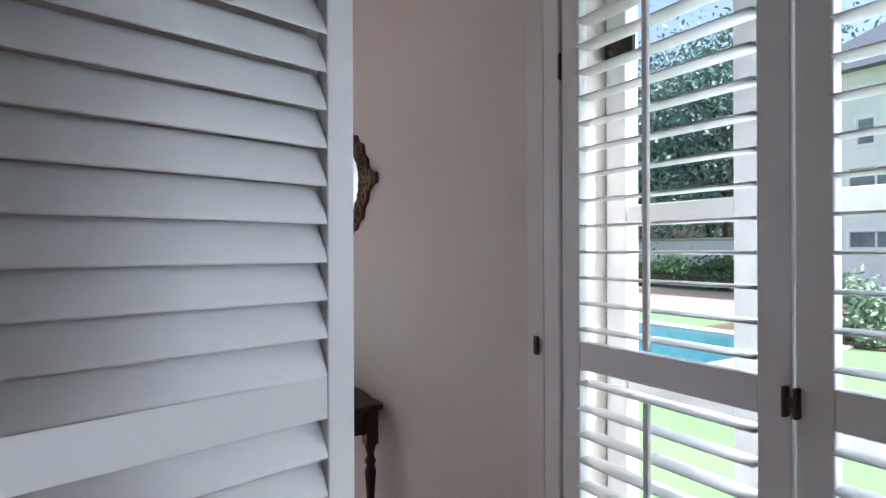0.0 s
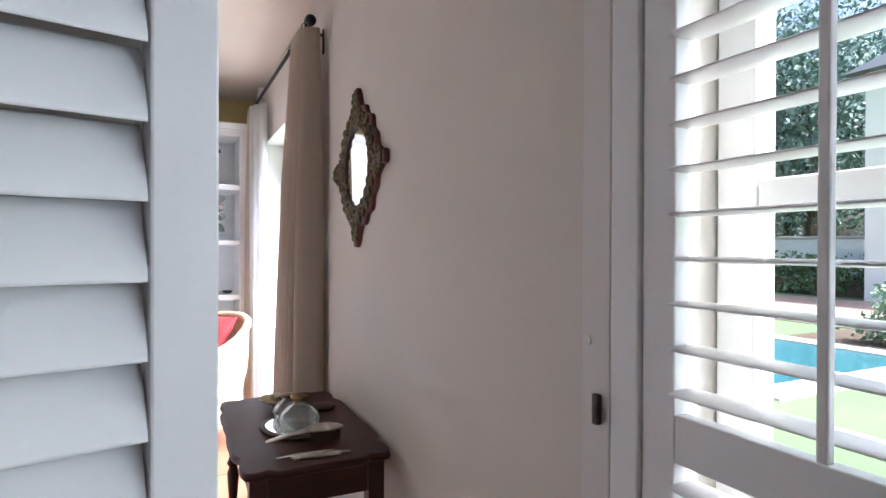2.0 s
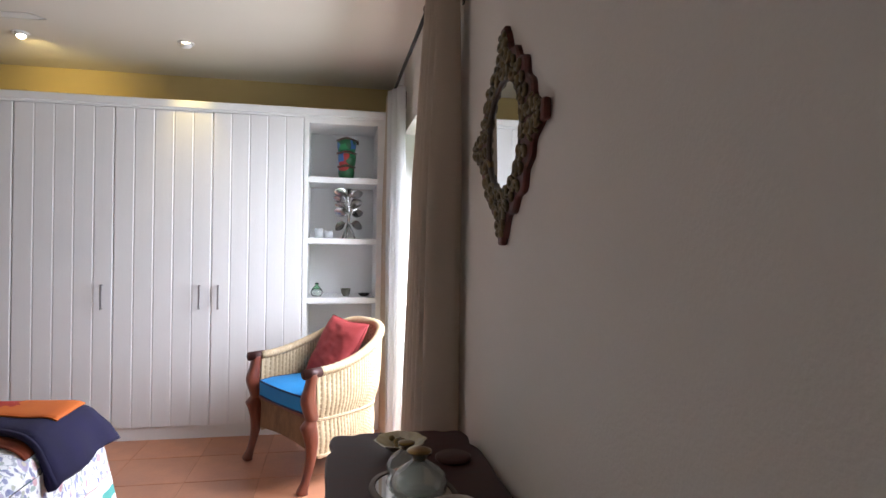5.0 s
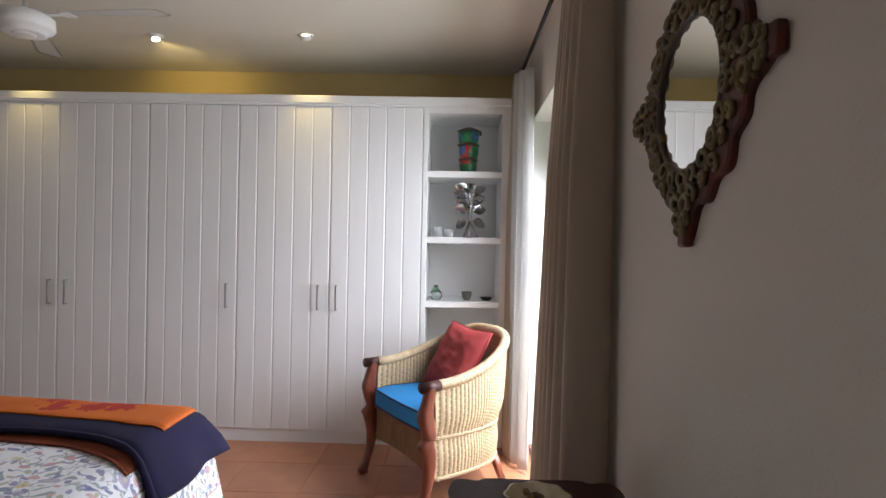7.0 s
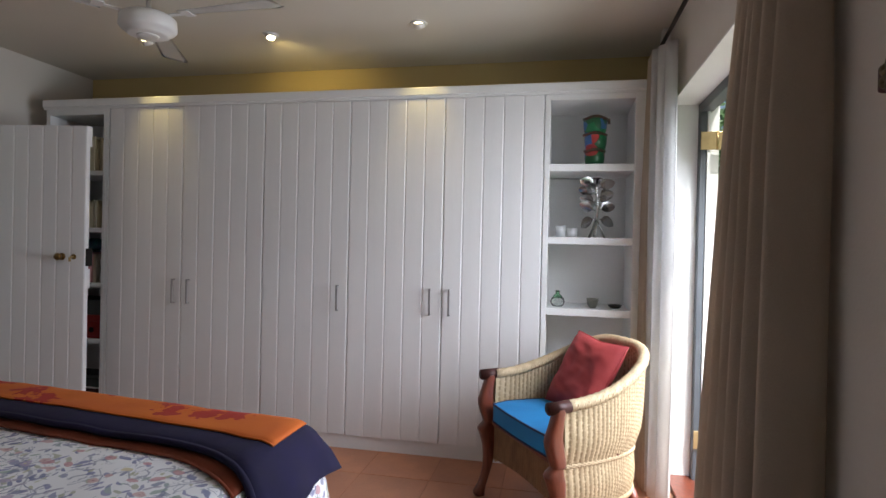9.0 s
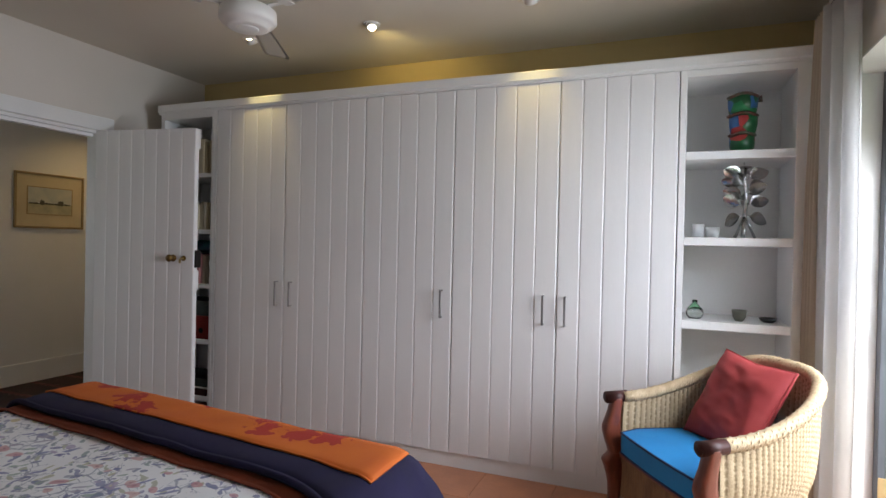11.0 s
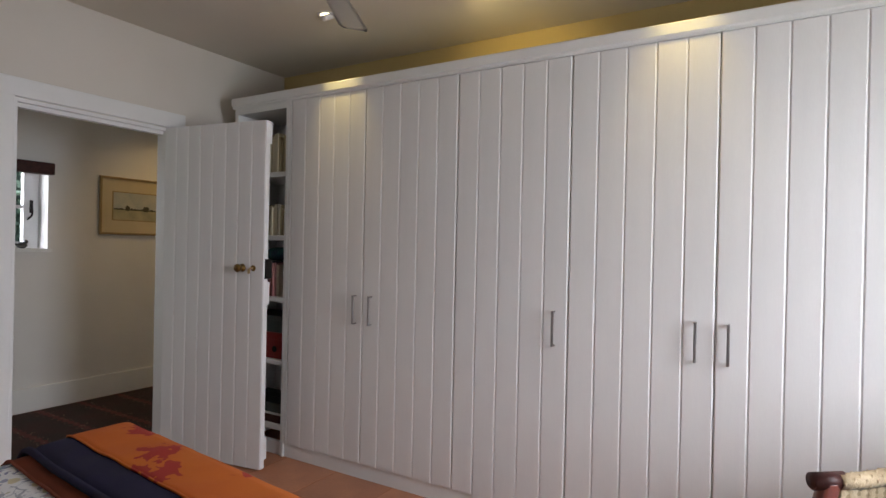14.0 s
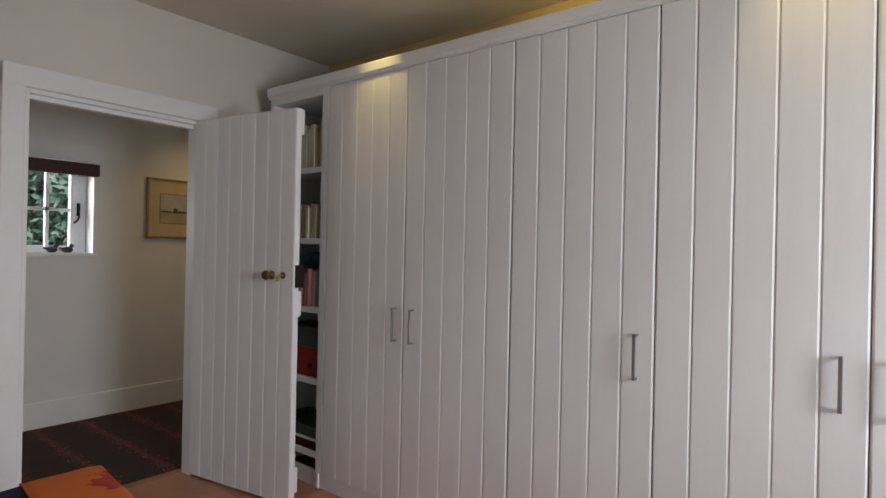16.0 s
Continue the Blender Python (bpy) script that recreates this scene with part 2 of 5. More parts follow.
def tube(path, radius, n=8, bm=None, flat=1.0, cap=True, closed=False):
    """A round bar along a path; radius may be one number or one for each point; flat squeezes it along the second axis."""
    bm = bm or bmesh.new()
    pts = [Vector(p) for p in path]
    rr = radius if isinstance(radius, (list, tuple)) else [radius] * len(pts)
    rings, up = [], None
    for i, p in enumerate(pts):
        if closed:
            d = pts[(i + 1) % len(pts)] - pts[i - 1]
        else:
            d = pts[min(i + 1, len(pts) - 1)] - pts[max(i - 1, 0)]
        d.normalize()
        if up is None:
            up = Vector((0, 0, 1)) if abs(d.z) < 0.9 else Vector((1, 0, 0))
        side = d.cross(up).normalized()
        up = side.cross(d).normalized()
        rings.append([bm.verts.new(p + side * math.cos(a) * rr[i] + up * math.sin(a) * rr[i] * flat) for a in (2 * math.pi * k / n for k in range(n))])
    pairs = list(zip(rings, rings[1:])) + ([(rings[-1], rings[0])] if closed else [])
    for a, b in pairs:
        for k in range(n):
            bm.faces.new((a[k], b[k], b[(k + 1) % n], a[(k + 1) % n]))
    if cap and not closed:
        bm.faces.new(rings[0])
        bm.faces.new(rings[-1][::-1])
    return bm


def smooth_path(pts, n=6):
    """More points along a Catmull-Rom curve through pts."""
    p = [Vector(q) for q in pts]
    p = [2 * p[0] - p[1]] + p + [2 * p[-1] - p[-2]]
    out = []
    for i in range(1, len(p) - 2):
        for k in range(n):
            t = k / n
            a, b, c, d = p[i - 1], p[i], p[i + 1], p[i + 2]
            out.append(0.5 * (2 * b + (c - a) * t + (2 * a - 5 * b + 4 * c - d) * t * t + (3 * b - a - 3 * c + d) * t ** 3))
    out.append(p[-2])
    return out


def grid(bm, nu, nv, fn, index=0, wrap=False):
    """A sheet of nu by nv cells through the points fn(u, v), u and v from 0 to 1."""
    vs = [[bm.verts.new(fn(i / nu, j / nv)) for j in range(nv + 1)] for i in range(nu + (0 if wrap else 1))]
    m = len(vs)
    for i in range(nu):
        for j in range(nv):
            f = bm.faces.new((vs[i][j], vs[(i + 1) % m][j], vs[(i + 1) % m][j + 1], vs[i][j + 1]))
            f.material_index = index
            f.smooth = True
    return bm


# ---- the large structure ----
E, W, N, C = 1.16, -3.24, 5.68, 2.60     # east, west and north walls, ceiling
P0, P1 = 1.09, 1.23                       # partition beside the entrance
S, EO = -1.9, 1.42                        # south wall, outer face of the east wall
HW = -4.82                                # far wall of the hall


def wall(name, rows, material, label):
    return solo(name, boxes(*rows), material, label, "wall", kind="structure")


wall("wall_east", [(E, EO, S - 0.2, -1.37, 0, C), (E, EO, -1.37, 1.105, 2.16, C), (E, EO, 1.105, 3.40, 0, C), (E, EO, 3.40, 5.13, 2.14, C), (E, EO, 5.13, N + 0.2, 0, C)],
     PLASTER, "cream painted plaster wall with garden windows")
wall("wall_north", [(W - 0.2, E, N, N + 0.2, 0, C)], OCHRE, "pale ochre wall behind the fitted wardrobe, its yellow deepened for lamp glow")
wall("wall_west", [(W - 0.08, W, S - 0.2, 3.897, 0, C), (W - 0.08, W, 3.897, 4.727, 2.03, C), (W - 0.08, W, 4.727, N, 0, C)], PLASTER, "cream plaster wall with a doorway to the hall")
wall("wall_partition", [(W, 0.505, P0, P1, 0, C), (0.505, E, P0, P1, 2.16, C)], PLASTER, "painted partition wall with an open doorway")
wall("wall_south", [(W, E, S - 0.2, S, 0, C)], PLASTER, "plain cream plaster wall")
wall("wall_hall_west", [(HW - 0.26, HW, 2.4, 4.195, 0, C), (HW - 0.26, HW, 4.195, 4.765, 0, 1.24), (HW - 0.26, HW, 4.195, 4.765, 1.915, C), (HW - 0.26, HW, 4.765, 6.7, 0, C)], HALLP, "pale painted hall wall with a small window")
# unseen opening, added to let daylight into the hall
wall("wall_hall_south", [(HW, -4.62, 2.4, 2.6, 0, C), (-4.62, -3.58, 2.4, 2.6, 2.1, C), (-3.58, W - 0.08, 2.4, 2.6, 0, C)], HALLP, "pale painted hall end wall with an unseen opening added for daylight")
wall("wall_hall_north", [(HW, W - 0.02, 6.5, 6.7, 0, C)], HALLP, "pale painted hall end wall")
wall("wall_hall_east", [(W - 0.08, W - 0.02, N + 0.2, 6.5, 0, C)], HALLP, "pale painted hall side wall")
solo("ceiling", boxes((HW - 0.26, EO, S - 0.2, 6.7, C, C + 0.12)), CEIL, "flat off-white painted ceiling", "ceiling", kind="structure")
solo("roof", boxes((HW - 0.5, EO + 0.05, S - 0.4, 6.9, C + 0.125, C + 0.30)), RENDERW, "flat roof slab over the rooms", "roof", kind="structure")
floor = solo("floor", boxes((HW - 0.26, EO, S - 0.2, 6.7, -0.12, -0.0025)), GROUT, "floor of terracotta tiles with narrow joints", "floor", kind="structure")

trim = thing("trim", (0, 0, 0), "white painted door and window trim", "trim", kind="structure")
part("casing", boxes((E - 0.008, E, 1.165, 1.236, 0, 2.2), bevel=0.004), CREAMP, trim)
part("casing", boxes((0.503, 0.533, P0 - 0.004, P1 + 0.004, 0, 2.16), bevel=0.004), WHITE, trim)
part("casing", boxes((W, W + 0.022, 3.802, 3.892, 0, 2.125), bevel=0.005), WHITE, trim)
part("casing", boxes((W, W + 0.024, 3.802, 4.832, 2.032, 2.128), bevel=0.005), WHITE, trim)
part("casing", boxes((W, W + 0.022, 4.737, 4.827, 0, 2.03), bevel=0.005), WHITE, trim)
part("lining", boxes((W - 0.085, W + 0.003, 3.892, 3.912, 0, 2.03), bevel=0.002), WHITE, trim)
part("lining", boxes((W - 0.085, W + 0.003, 4.712, 4.732, 0, 2.03), bevel=0.002), WHITE, trim)
part("lining", boxes((W - 0.085, W + 0.003, 3.912, 4.712, 2.01, 2.03), bevel=0.002), WHITE, trim)
part("door_stop", boxes((W - 0.065, W - 0.025, 3.912, 4.712, 1.988, 2.011), bevel=0.002), WHITE, trim)

base = thing("baseboard", (0, 0, 0), "white painted skirting board", "baseboard", kind="structure")
part("skirting", boxes((HW, HW + 0.02, 2.6, 6.5, 0, 0.185), bevel=0.005), WHITE, base)
part("skirting", boxes((E - 0.018, E, 1.23, 3.40, 0, 0.10), bevel=0.004), PLASTER, base)
part("skirting", boxes((W, W + 0.018, 1.23, 3.80, 0, 0.12), bevel=0.004), WHITE, base)


# ---- louvred shutters ----
def blade_mesh(length, width, thick):
    """One louvre along x with a slim oval section."""
    bm = bmesh.new()
    prof = [(width / 2 * math.cos(a), thick / 2 * math.sin(a)) for a in (2 * math.pi * k / 14 for k in range(14))]
    ends = []
    for x in (-length / 2, length / 2):
        ends.append([bm.verts.new((x, p, q)) for p, q in prof])
    for k in range(14):
        bm.faces.new((ends[0][k], ends[0][(k + 1) % 14], ends[1][(k + 1) % 14], ends[1][k])).smooth = True
    bm.faces.new(ends[0][::-1])
    bm.faces.new(ends[1])
    return mesh_of("louvre", bm, SHUT)


def shutter(name, m, width, height, pitch, tilt, label, rail, stile=0.062, stile_right=None, rod=True, thick=0.030, low=0.02, blade=0.064):
    """A louvred panel in the xz plane, its front to -y, x from 0 to width. rail: bottom and top of the middle rail."""
    root = thing(name, m, label, "shutter", "window shutters")
    sr = stile_right or stile
    t = thick / 2
    for x0, x1 in ((0, stile), (width - sr, width)):
        part("stile", boxes((x0, x1, -t, t, low, height), bevel=0.003), SHUT, root)
    for z0, z1 in ((low, low + 0.12), rail, (height - 0.09, height)):
        part("rail", boxes((stile, width - sr, -t + 0.002, t - 0.002, z0, z1), bevel=0.002), SHUT, root)
    inner = width - stile - sr
    me = blade_mesh(inner - 0.004, blade, 0.0085)
    for z0, z1 in ((rail[1], height - 0.09), (low + 0.12, rail[0])):
        n = int((z1 - z0) / pitch)
        for k in range(n):
            z = z0 + pitch * (k + 0.5) if z0 == rail[1] else z1 - pitch * (k + 0.5)
            ob = part("louvre", me, SHUT, root)
            ob.location = ((stile + width - sr) / 2, 0, z)
            ob.rotation_euler = (radians(tilt + random.uniform(-1.2, 1.2)), 0, 0)
        if rod:
            a, b = (z0 + 0.012, z1 - 0.02) if z0 == rail[1] else (z0 + 0.05, z1 - 0.03)
            part("tilt_rod", boxes((stile + inner * 0.5 - 0.007, stile + inner * 0.5 + 0.007, -0.047, -0.034, a, b), bevel=0.003), SHUT, root)
    return root


SHX = 1.172


def east_panel(y_north):
    return pose(SHX, y_north, 0, 0, 0, -90)


for k, y in enumerate((1.098, 0.514, -0.070, -0.654)):
    sh = shutter("window_shutter", east_panel(y), 0.578, 2.11, 0.0650, 0, "white painted louvred window shutter with its slats open flat", (1.012, 1.083))
    if k % 2 == 0:
        # folding hinge across the joint, and the long hinges at the frame
        part("latch", boxes((0.566, 0.574, -0.030, -0.012, 1.020, 1.075), (0.586, 0.594, -0.030, -0.012, 1.020, 1.075), (0.570, 0.590, -0.024, -0.014, 1.041, 1.055), bevel=0.003), BRONZE, sh, "dark bronze catch")
        for z in (0.35, 1.80):
            part("hinge", tube([(-0.004, -0.018, z - 0.035), (-0.004, -0.018, z + 0.035)], 0.005), BRONZE, sh)

frame_w = thing("window_1", (E, 0.030, 0), "white painted window frame behind the shutters", "window", kind="structure")
part("shutter_frame", boxes((-0.010, 0.030, 1.071, 1.132, 0, 2.17), bevel=0.004), SHUT, frame_w)
part("shutter_frame", boxes((-0.010, 0.030, -1.43, -1.37, 0, 2.17), bevel=0.004), SHUT, frame_w)
part("shutter_frame", boxes((-0.010, 0.030, -1.37, 1.071, 2.115, 2.17), bevel=0.004), SHUT, frame_w)
for y0, y1 in ((1.00, 1.07), (0.635, 0.70), (0.555, 0.62), (0.12, 0.185), (0.04, 0.105), (-0.40, -0.335), (-0.48, -0.415), (-0.90, -0.835), (-0.98, -0.915), (-1.39, -1.33)):
    part("sash_stile", boxes((0.165, 0.215, y0, y1, 0.0, 2.15), bevel=0.004), WHITE, frame_w)
for y0, y1 in ((0.70, 1.00), (0.185, 0.555), (-0.335, 0.04), (-0.835, -0.48), (-1.33, -0.98)):
    for z0, z1 in ((0.0, 0.16), (0.93, 0.99), (1.385, 1.435), (2.06, 2.15)):
        part("sash_rail", boxes((0.17, 0.21, y0, y1, z0, z1), bevel=0.003), WHITE, frame_w)
    pane = part("pane", boxes((0.187, 0.191, y0 - 0.005, y1 + 0.005, 0.15, 2.07)), PANE, frame_w)
    pane.visible_shadow = False
part("stay", boxes((0.15, 0.166, 0.965, 1.06, 1.83, 1.91), bevel=0.003), IRON, frame_w, "black iron window catch")

catch = solo("door_catch", boxes((-0.012, 0, -0.007, 0.007, -0.026, 0.026), (-0.020, -0.010, -0.014, -0.004, -0.014, 0.008), bevel=0.003), BRONZE, "small dark bronze shutter catch on the white trim", "catch", at=(E - 0.008, 1.189, 1.053))
strike = solo("strike_plate", boxes((-0.002, 0.004, 0, P1 - P0 - 0.02, -0.009, 0.006), bevel=0.001), WHITE, "painted strike plate on the doorway edge", "strike plate", at=(0.533, P0 + 0.01, 1.330))
knob = solo("wall_button", lathe([(0.001, 0), (0.009, 0.0), (0.008, 0.002), (0.001, 0.003)], 12), CREAMP, "small painted round stop on the trim", "stop", at=(E - 0.008, 1.218, 1.165))
knob.rotation_euler = (0, radians(-90), 0)

shutter("door_shutter", pose(-0.093, 0.886, 0, 0, 0, 13.4), 0.645, 2.11, 0.0710, 64, "white louvred shutter door folded back against the partition", (1.002, 1.084), stile=0.060, rod=False, thick=0.034, blade=0.083)


# ---- fitted wardrobe along the north wall ----
FY = 5.08
TOP = 2.205


def handle_mesh():
    bm = bmesh.new()
    box(bm, -0.006, 0.006, -0.034, -0.026, -0.082, 0.082, bevel=0.002)
    for z in (-0.078, 0.078):
        box(bm, -0.005, 0.005, -0.028, 0.0, z - 0.004, z + 0.004, bevel=0.001)
    return mesh_of("handle", bm, STEEL)


HANDLE = handle_mesh()


def plank_mesh(w, h, t, v=0.0062):
    """A tongue-and-groove board: V-cut long edges, front to -y."""
    bm = bmesh.new()
    prof = [(0, t), (0, 0.7 * v), (v, 0), (w - v, 0), (w, 0.7 * v), (w, t)]
    ends = [[bm.verts.new((x, y, z)) for x, y in prof] for z in (0, h)]
    for k in range(6):
        bm.faces.new((ends[0][k], ends[0][(k + 1) % 6], ends[1][(k + 1) % 6], ends[1][k]))
    bm.faces.new(ends[0][::-1])
    bm.faces.new(ends[1])
    return mesh_of("plank", bm, BOARD)


def wardrobe_door(parent, x0, x1, handle_x):
    w = x1 - x0 - 0.004
    slab = part("door", boxes((x0 + 0.002, x1 - 0.002, 0.012, 0.030, 0.088, TOP - 0.012), bevel=0.001), BOARD, parent)
    me = plank_mesh(w / 5 - 0.0002, TOP - 0.0905, 0.0135)
    for k in range(5):
        p = part("plank", me, BOARD, slab)
        p.location = (x0 + 0.002 + w / 5 * k, 0, 0.088)
    h = part("handle", HANDLE, STEEL, slab, "brushed steel bar handle")
    h.location = (handle_x, 0, 0.956)


def wardrobe(x0, x1, doors):
    root = thing("wardrobe", (0, FY, 0), "white wardrobe with tongue-and-groove board doors", "wardrobe", "fitted wardrobes")
    part("body", boxes((x0, x1, 0.032, 0.595, 0.085, TOP - 0.004)), WHITE, root)
    for d in doors:
        wardrobe_door(root, *d)
    return root


ward0 = wardrobe(-2.550, -1.348, [(-2.526, -1.947, -1.992), (-1.947, -1.348, -1.880)])
wardrobe(-1.348, -0.754, [(-1.348, -0.754, -0.815)])
wardrobe(-0.754, 0.453, [(-0.754, -0.145, -0.214), (-0.145, 0.453, -0.094)])
part("stile", boxes((-2.550, -2.528, 0.0, 0.03, 0.086, TOP)), WHITE, ward0)

cor = thing("cornice", (0, FY, 0), "white moulded cornice along the wardrobe top", "trim", kind="structure")
bm = bmesh.new()
prof = [(0.0, 2.205), (-0.006, 2.205), (-0.006, 2.218), (-0.016, 2.224), (-0.016, 2.266), (-0.012, 2.272), (0.59, 2.272), (0.59, 2.205)]
ends = [[bm.verts.new((x, y, z)) for y, z in prof] for x in (-3.07, 1.13)]
for k in range(len(prof)):
    bm.faces.new((ends[0][k], ends[0][(k + 1) % len(prof)], ends[1][(k + 1) % len(prof)], ends[1][k]))
bm.faces.new(ends[0][::-1])
bm.faces.new(ends[1])
bmesh.ops.recalc_face_normals(bm, faces=bm.faces)
part("moulding", bm, WHITE, cor)
part("plinth", boxes((-3.02, 1.13, 0.012, 0.032, 0.0, 0.083)), WHITE, cor)

# open bookcase at the west end
bc = thing("bookcase", (0, FY, 0), "white built-in bookcase with five full shelves", "bookcase")
part("side", boxes((-3.05, -3.02, 0, 0.59, 0, TOP)), WHITE, bc)
part("side", boxes((-2.574, -2.552, 0.0, 0.59, 0.0, TOP)), WHITE, bc)
part("back", boxes((-3.02, -2.574, 0.36, 0.38, 0.083, TOP)), WHITE, bc)
part("top", boxes((-3.02, -2.574, 0, 0.36, 2.165, 2.204)), WHITE, bc)
BSH = (1.772, 1.372, 0.986, 0.590, 0.186)
for z in BSH:
    part("shelf", boxes((-3.02, -2.574, 0.006, 0.36, z - 0.032, z), bevel=0.003), WHITE, bc)

# display niche at the east end
ni = thing("display_niche", (0, FY, 0), "white display shelves beside the wardrobe", "shelves")
part("side", boxes((0.456, 0.488, 0.0, 0.59, 0.086, TOP), bevel=0.003), WHITE, ni)
part("side", boxes((0.965, 1.13, 0.0, 0.59, 0.086, TOP), bevel=0.003), WHITE, ni)
part("back", boxes((0.488, 0.965, 0.40, 0.42, 0.086, TOP)), WHITE, ni)
part("top_rail", boxes((0.488, 0.965, 0.0, 0.40, 2.170, TOP - 0.001), bevel=0.002), WHITE, ni)
NSH = (1.797, 1.368, 0.949, 0.50)
for z in NSH:
    part("shelf", boxes((0.488, 0.964, 0.004, 0.40, z - 0.042, z), bevel=0.003), WHITE, ni)


# ---- the boarded room door ----
door = thing("door_1", pose(W - 0.003, 4.709, 0, 0, 0, 9.1), "open white boarded door with a brass knob", "door", kind="structure")
DW, DH = 0.780, 2.03
part("leaf", boxes((0.0, DW, 0.014, 0.038, 0.014, DH), bevel=0.002), BOARD, door)
me = plank_mesh(DW / 8 - 0.0001, DH - 0.016, 0.0155)
for k in range(8):
    p = part("plank", me, BOARD, door)
    p.location = (DW / 8 * k, 0, 0.015)
for z0 in (0.06, 0.965, 1.90):
    part("batten", boxes((0.0, DW - 0.002, 0.038, 0.060, z0, z0 + 0.13), bevel=0.003), BOARD, door)
kx = DW - 0.150
kn = part("knob", lathe([(0.022, 0), (0.024, 0.004), (0.010, 0.008), (0.009, 0.024), (0.020, 0.032), (0.025, 0.044), (0.018, 0.056), (0.001, 0.060)], 20, cap=False), OLDBRASS, door, "brass door knob", True)
kn.matrix_local = pose(kx, 0, 1.175, 90)
es = part("escutcheon", lathe([(0.017, 0), (0.018, 0.003), (0.001, 0.005)], 16, cap=False), OLDBRASS, door, "brass keyhole plate")
es.matrix_local = pose(kx + 0.078, 0, 1.175, 90)
part("key", boxes((kx + 0.076, kx + 0.081, -0.035, -0.002, 1.170, 1.180), (kx + 0.0765, kx + 0.0805, -0.05, -0.03, 1.145, 1.172), bevel=0.001), BRASS, door, "small brass key")
part("lock_edge", boxes((DW - 0.001, DW + 0.010, 0.010, 0.062, 1.115, 1.23), bevel=0.001), IRON, door, "dark lock case on the door edge")


# ---- bed ----
HEM = 0.34


def bed_mat():
    """White cotton with scattered flowers and leaves on winding stems."""
    m = bpy.data.materials.new("floral_cotton")
    m.use_nodes = True
    n, l = m.node_tree.nodes, m.node_tree.links
    b = n["Principled BSDF"]
    b.inputs["Roughness"].default_value = 0.9
    tc = n.new("ShaderNodeTexCoord")

    def mix(fac, a, c):
        k = n.new("ShaderNodeMix")
        k.data_type = "RGBA"
        l.new(fac, k.inputs[0])
        l.new(a, k.inputs[6])
        if isinstance(c, tuple):
            k.inputs[7].default_value = (*c, 1)
        else:
            l.new(c, k.inputs[7])
        return k.outputs[2]

    def math_(op, a, v):
        k = n.new("ShaderNodeMath")
        k.operation = op
        l.new(a, k.inputs[0])
        k.inputs[1].default_value = v
        return k.outputs[0]

    warp = n.new("ShaderNodeTexNoise")
    warp.inputs["Scale"].default_value = 9
    l.new(tc.outputs["Object"], warp.inputs["Vector"])
    add = n.new("ShaderNodeVectorMath")
    add.operation = "MULTIPLY_ADD"
    l.new(warp.outputs["Color"], add.inputs[0])
    add.inputs[1].default_value = (0.09, 0.09, 0.09)
    l.new(tc.outputs["Object"], add.inputs[2])
    base = n.new("ShaderNodeRGB")
    base.outputs[0].default_value = (0.83, 0.835, 0.86, 1)
    col = base.outputs[0]
    # winding stems: borders of broad and small cells
    for scale, width in ((9, 0.022), (21, 0.020)):
        st = n.new("ShaderNodeTexVoronoi")
        st.feature = "DISTANCE_TO_EDGE"
        st.inputs["Scale"].default_value = scale
        l.new(add.outputs[0], st.inputs["Vector"])
        gate = n.new("ShaderNodeTexNoise")
        gate.inputs["Scale"].default_value = 11
        l.new(tc.outputs["Object"], gate.inputs["Vector"])
        both = n.new("ShaderNodeMath")
        both.operation = "MULTIPLY"
        l.new(math_("LESS_THAN", st.outputs["Distance"], width), both.inputs[0])
        l.new(math_("GREATER_THAN", gate.outputs["Fac"], 0.47), both.inputs[1])
        col = mix(math_("MULTIPLY", both.outputs[0], 0.62), col, (0.20, 0.23, 0.33))
    # slim leaves in two directions, then flowers with pale centres, coloured cell by cell
    for turn, sx, sy, size, keep, ramp_cols in (
            (35, 15, 38, 0.33, 0.30, ((0.16, 0.18, 0.36), (0.26, 0.34, 0.36), (0.24, 0.25, 0.44), (0.42, 0.44, 0.34))),
            (-50, 15, 40, 0.33, 0.34, ((0.20, 0.22, 0.42), (0.30, 0.40, 0.36), (0.16, 0.17, 0.34), (0.38, 0.36, 0.46))),
            (80, 18, 44, 0.32, 0.45, ((0.28, 0.30, 0.46), (0.46, 0.46, 0.32), (0.22, 0.25, 0.38), (0.36, 0.42, 0.40))),
            (10, 15, 20, 0.33, 0.58, ((0.58, 0.30, 0.33), (0.42, 0.36, 0.52), (0.62, 0.40, 0.40), (0.64, 0.56, 0.32))),
            (10, 15, 20, 0.12, 0.58, ((0.40, 0.20, 0.26), (0.62, 0.56, 0.40), (0.42, 0.22, 0.26), (0.48, 0.34, 0.20)))):
        mp = n.new("ShaderNodeMapping")
        mp.inputs["Rotation"].default_value = (0, 0, radians(turn))
        sc = n.new("ShaderNodeVectorMath")
        sc.operation = "MULTIPLY"
        sc.inputs[1].default_value = (sx, sy, (sx + sy) / 2)
        l.new(add.outputs[0], mp.inputs["Vector"])
        l.new(mp.outputs[0], sc.inputs[0])
        v = n.new("ShaderNodeTexVoronoi")
        v.inputs["Scale"].default_value = 1.0
        l.new(sc.outputs[0], v.inputs["Vector"])
        hue = n.new("ShaderNodeValToRGB")
        hue.color_ramp.interpolation = "CONSTANT"
        while len(hue.color_ramp.elements) < 4:
            hue.color_ramp.elements.new(0.5)
        for e, p, c in zip(hue.color_ramp.elements, (0.0, 0.3, 0.55, 0.8), ramp_cols):
            e.position, e.color = p, (*c, 1)
        sep = n.new("ShaderNodeSeparateColor")
        l.new(v.outputs["Color"], sep.inputs[0])
        l.new(sep.outputs[0], hue.inputs[0])
        both = n.new("ShaderNodeMath")
        both.operation = "MULTIPLY"
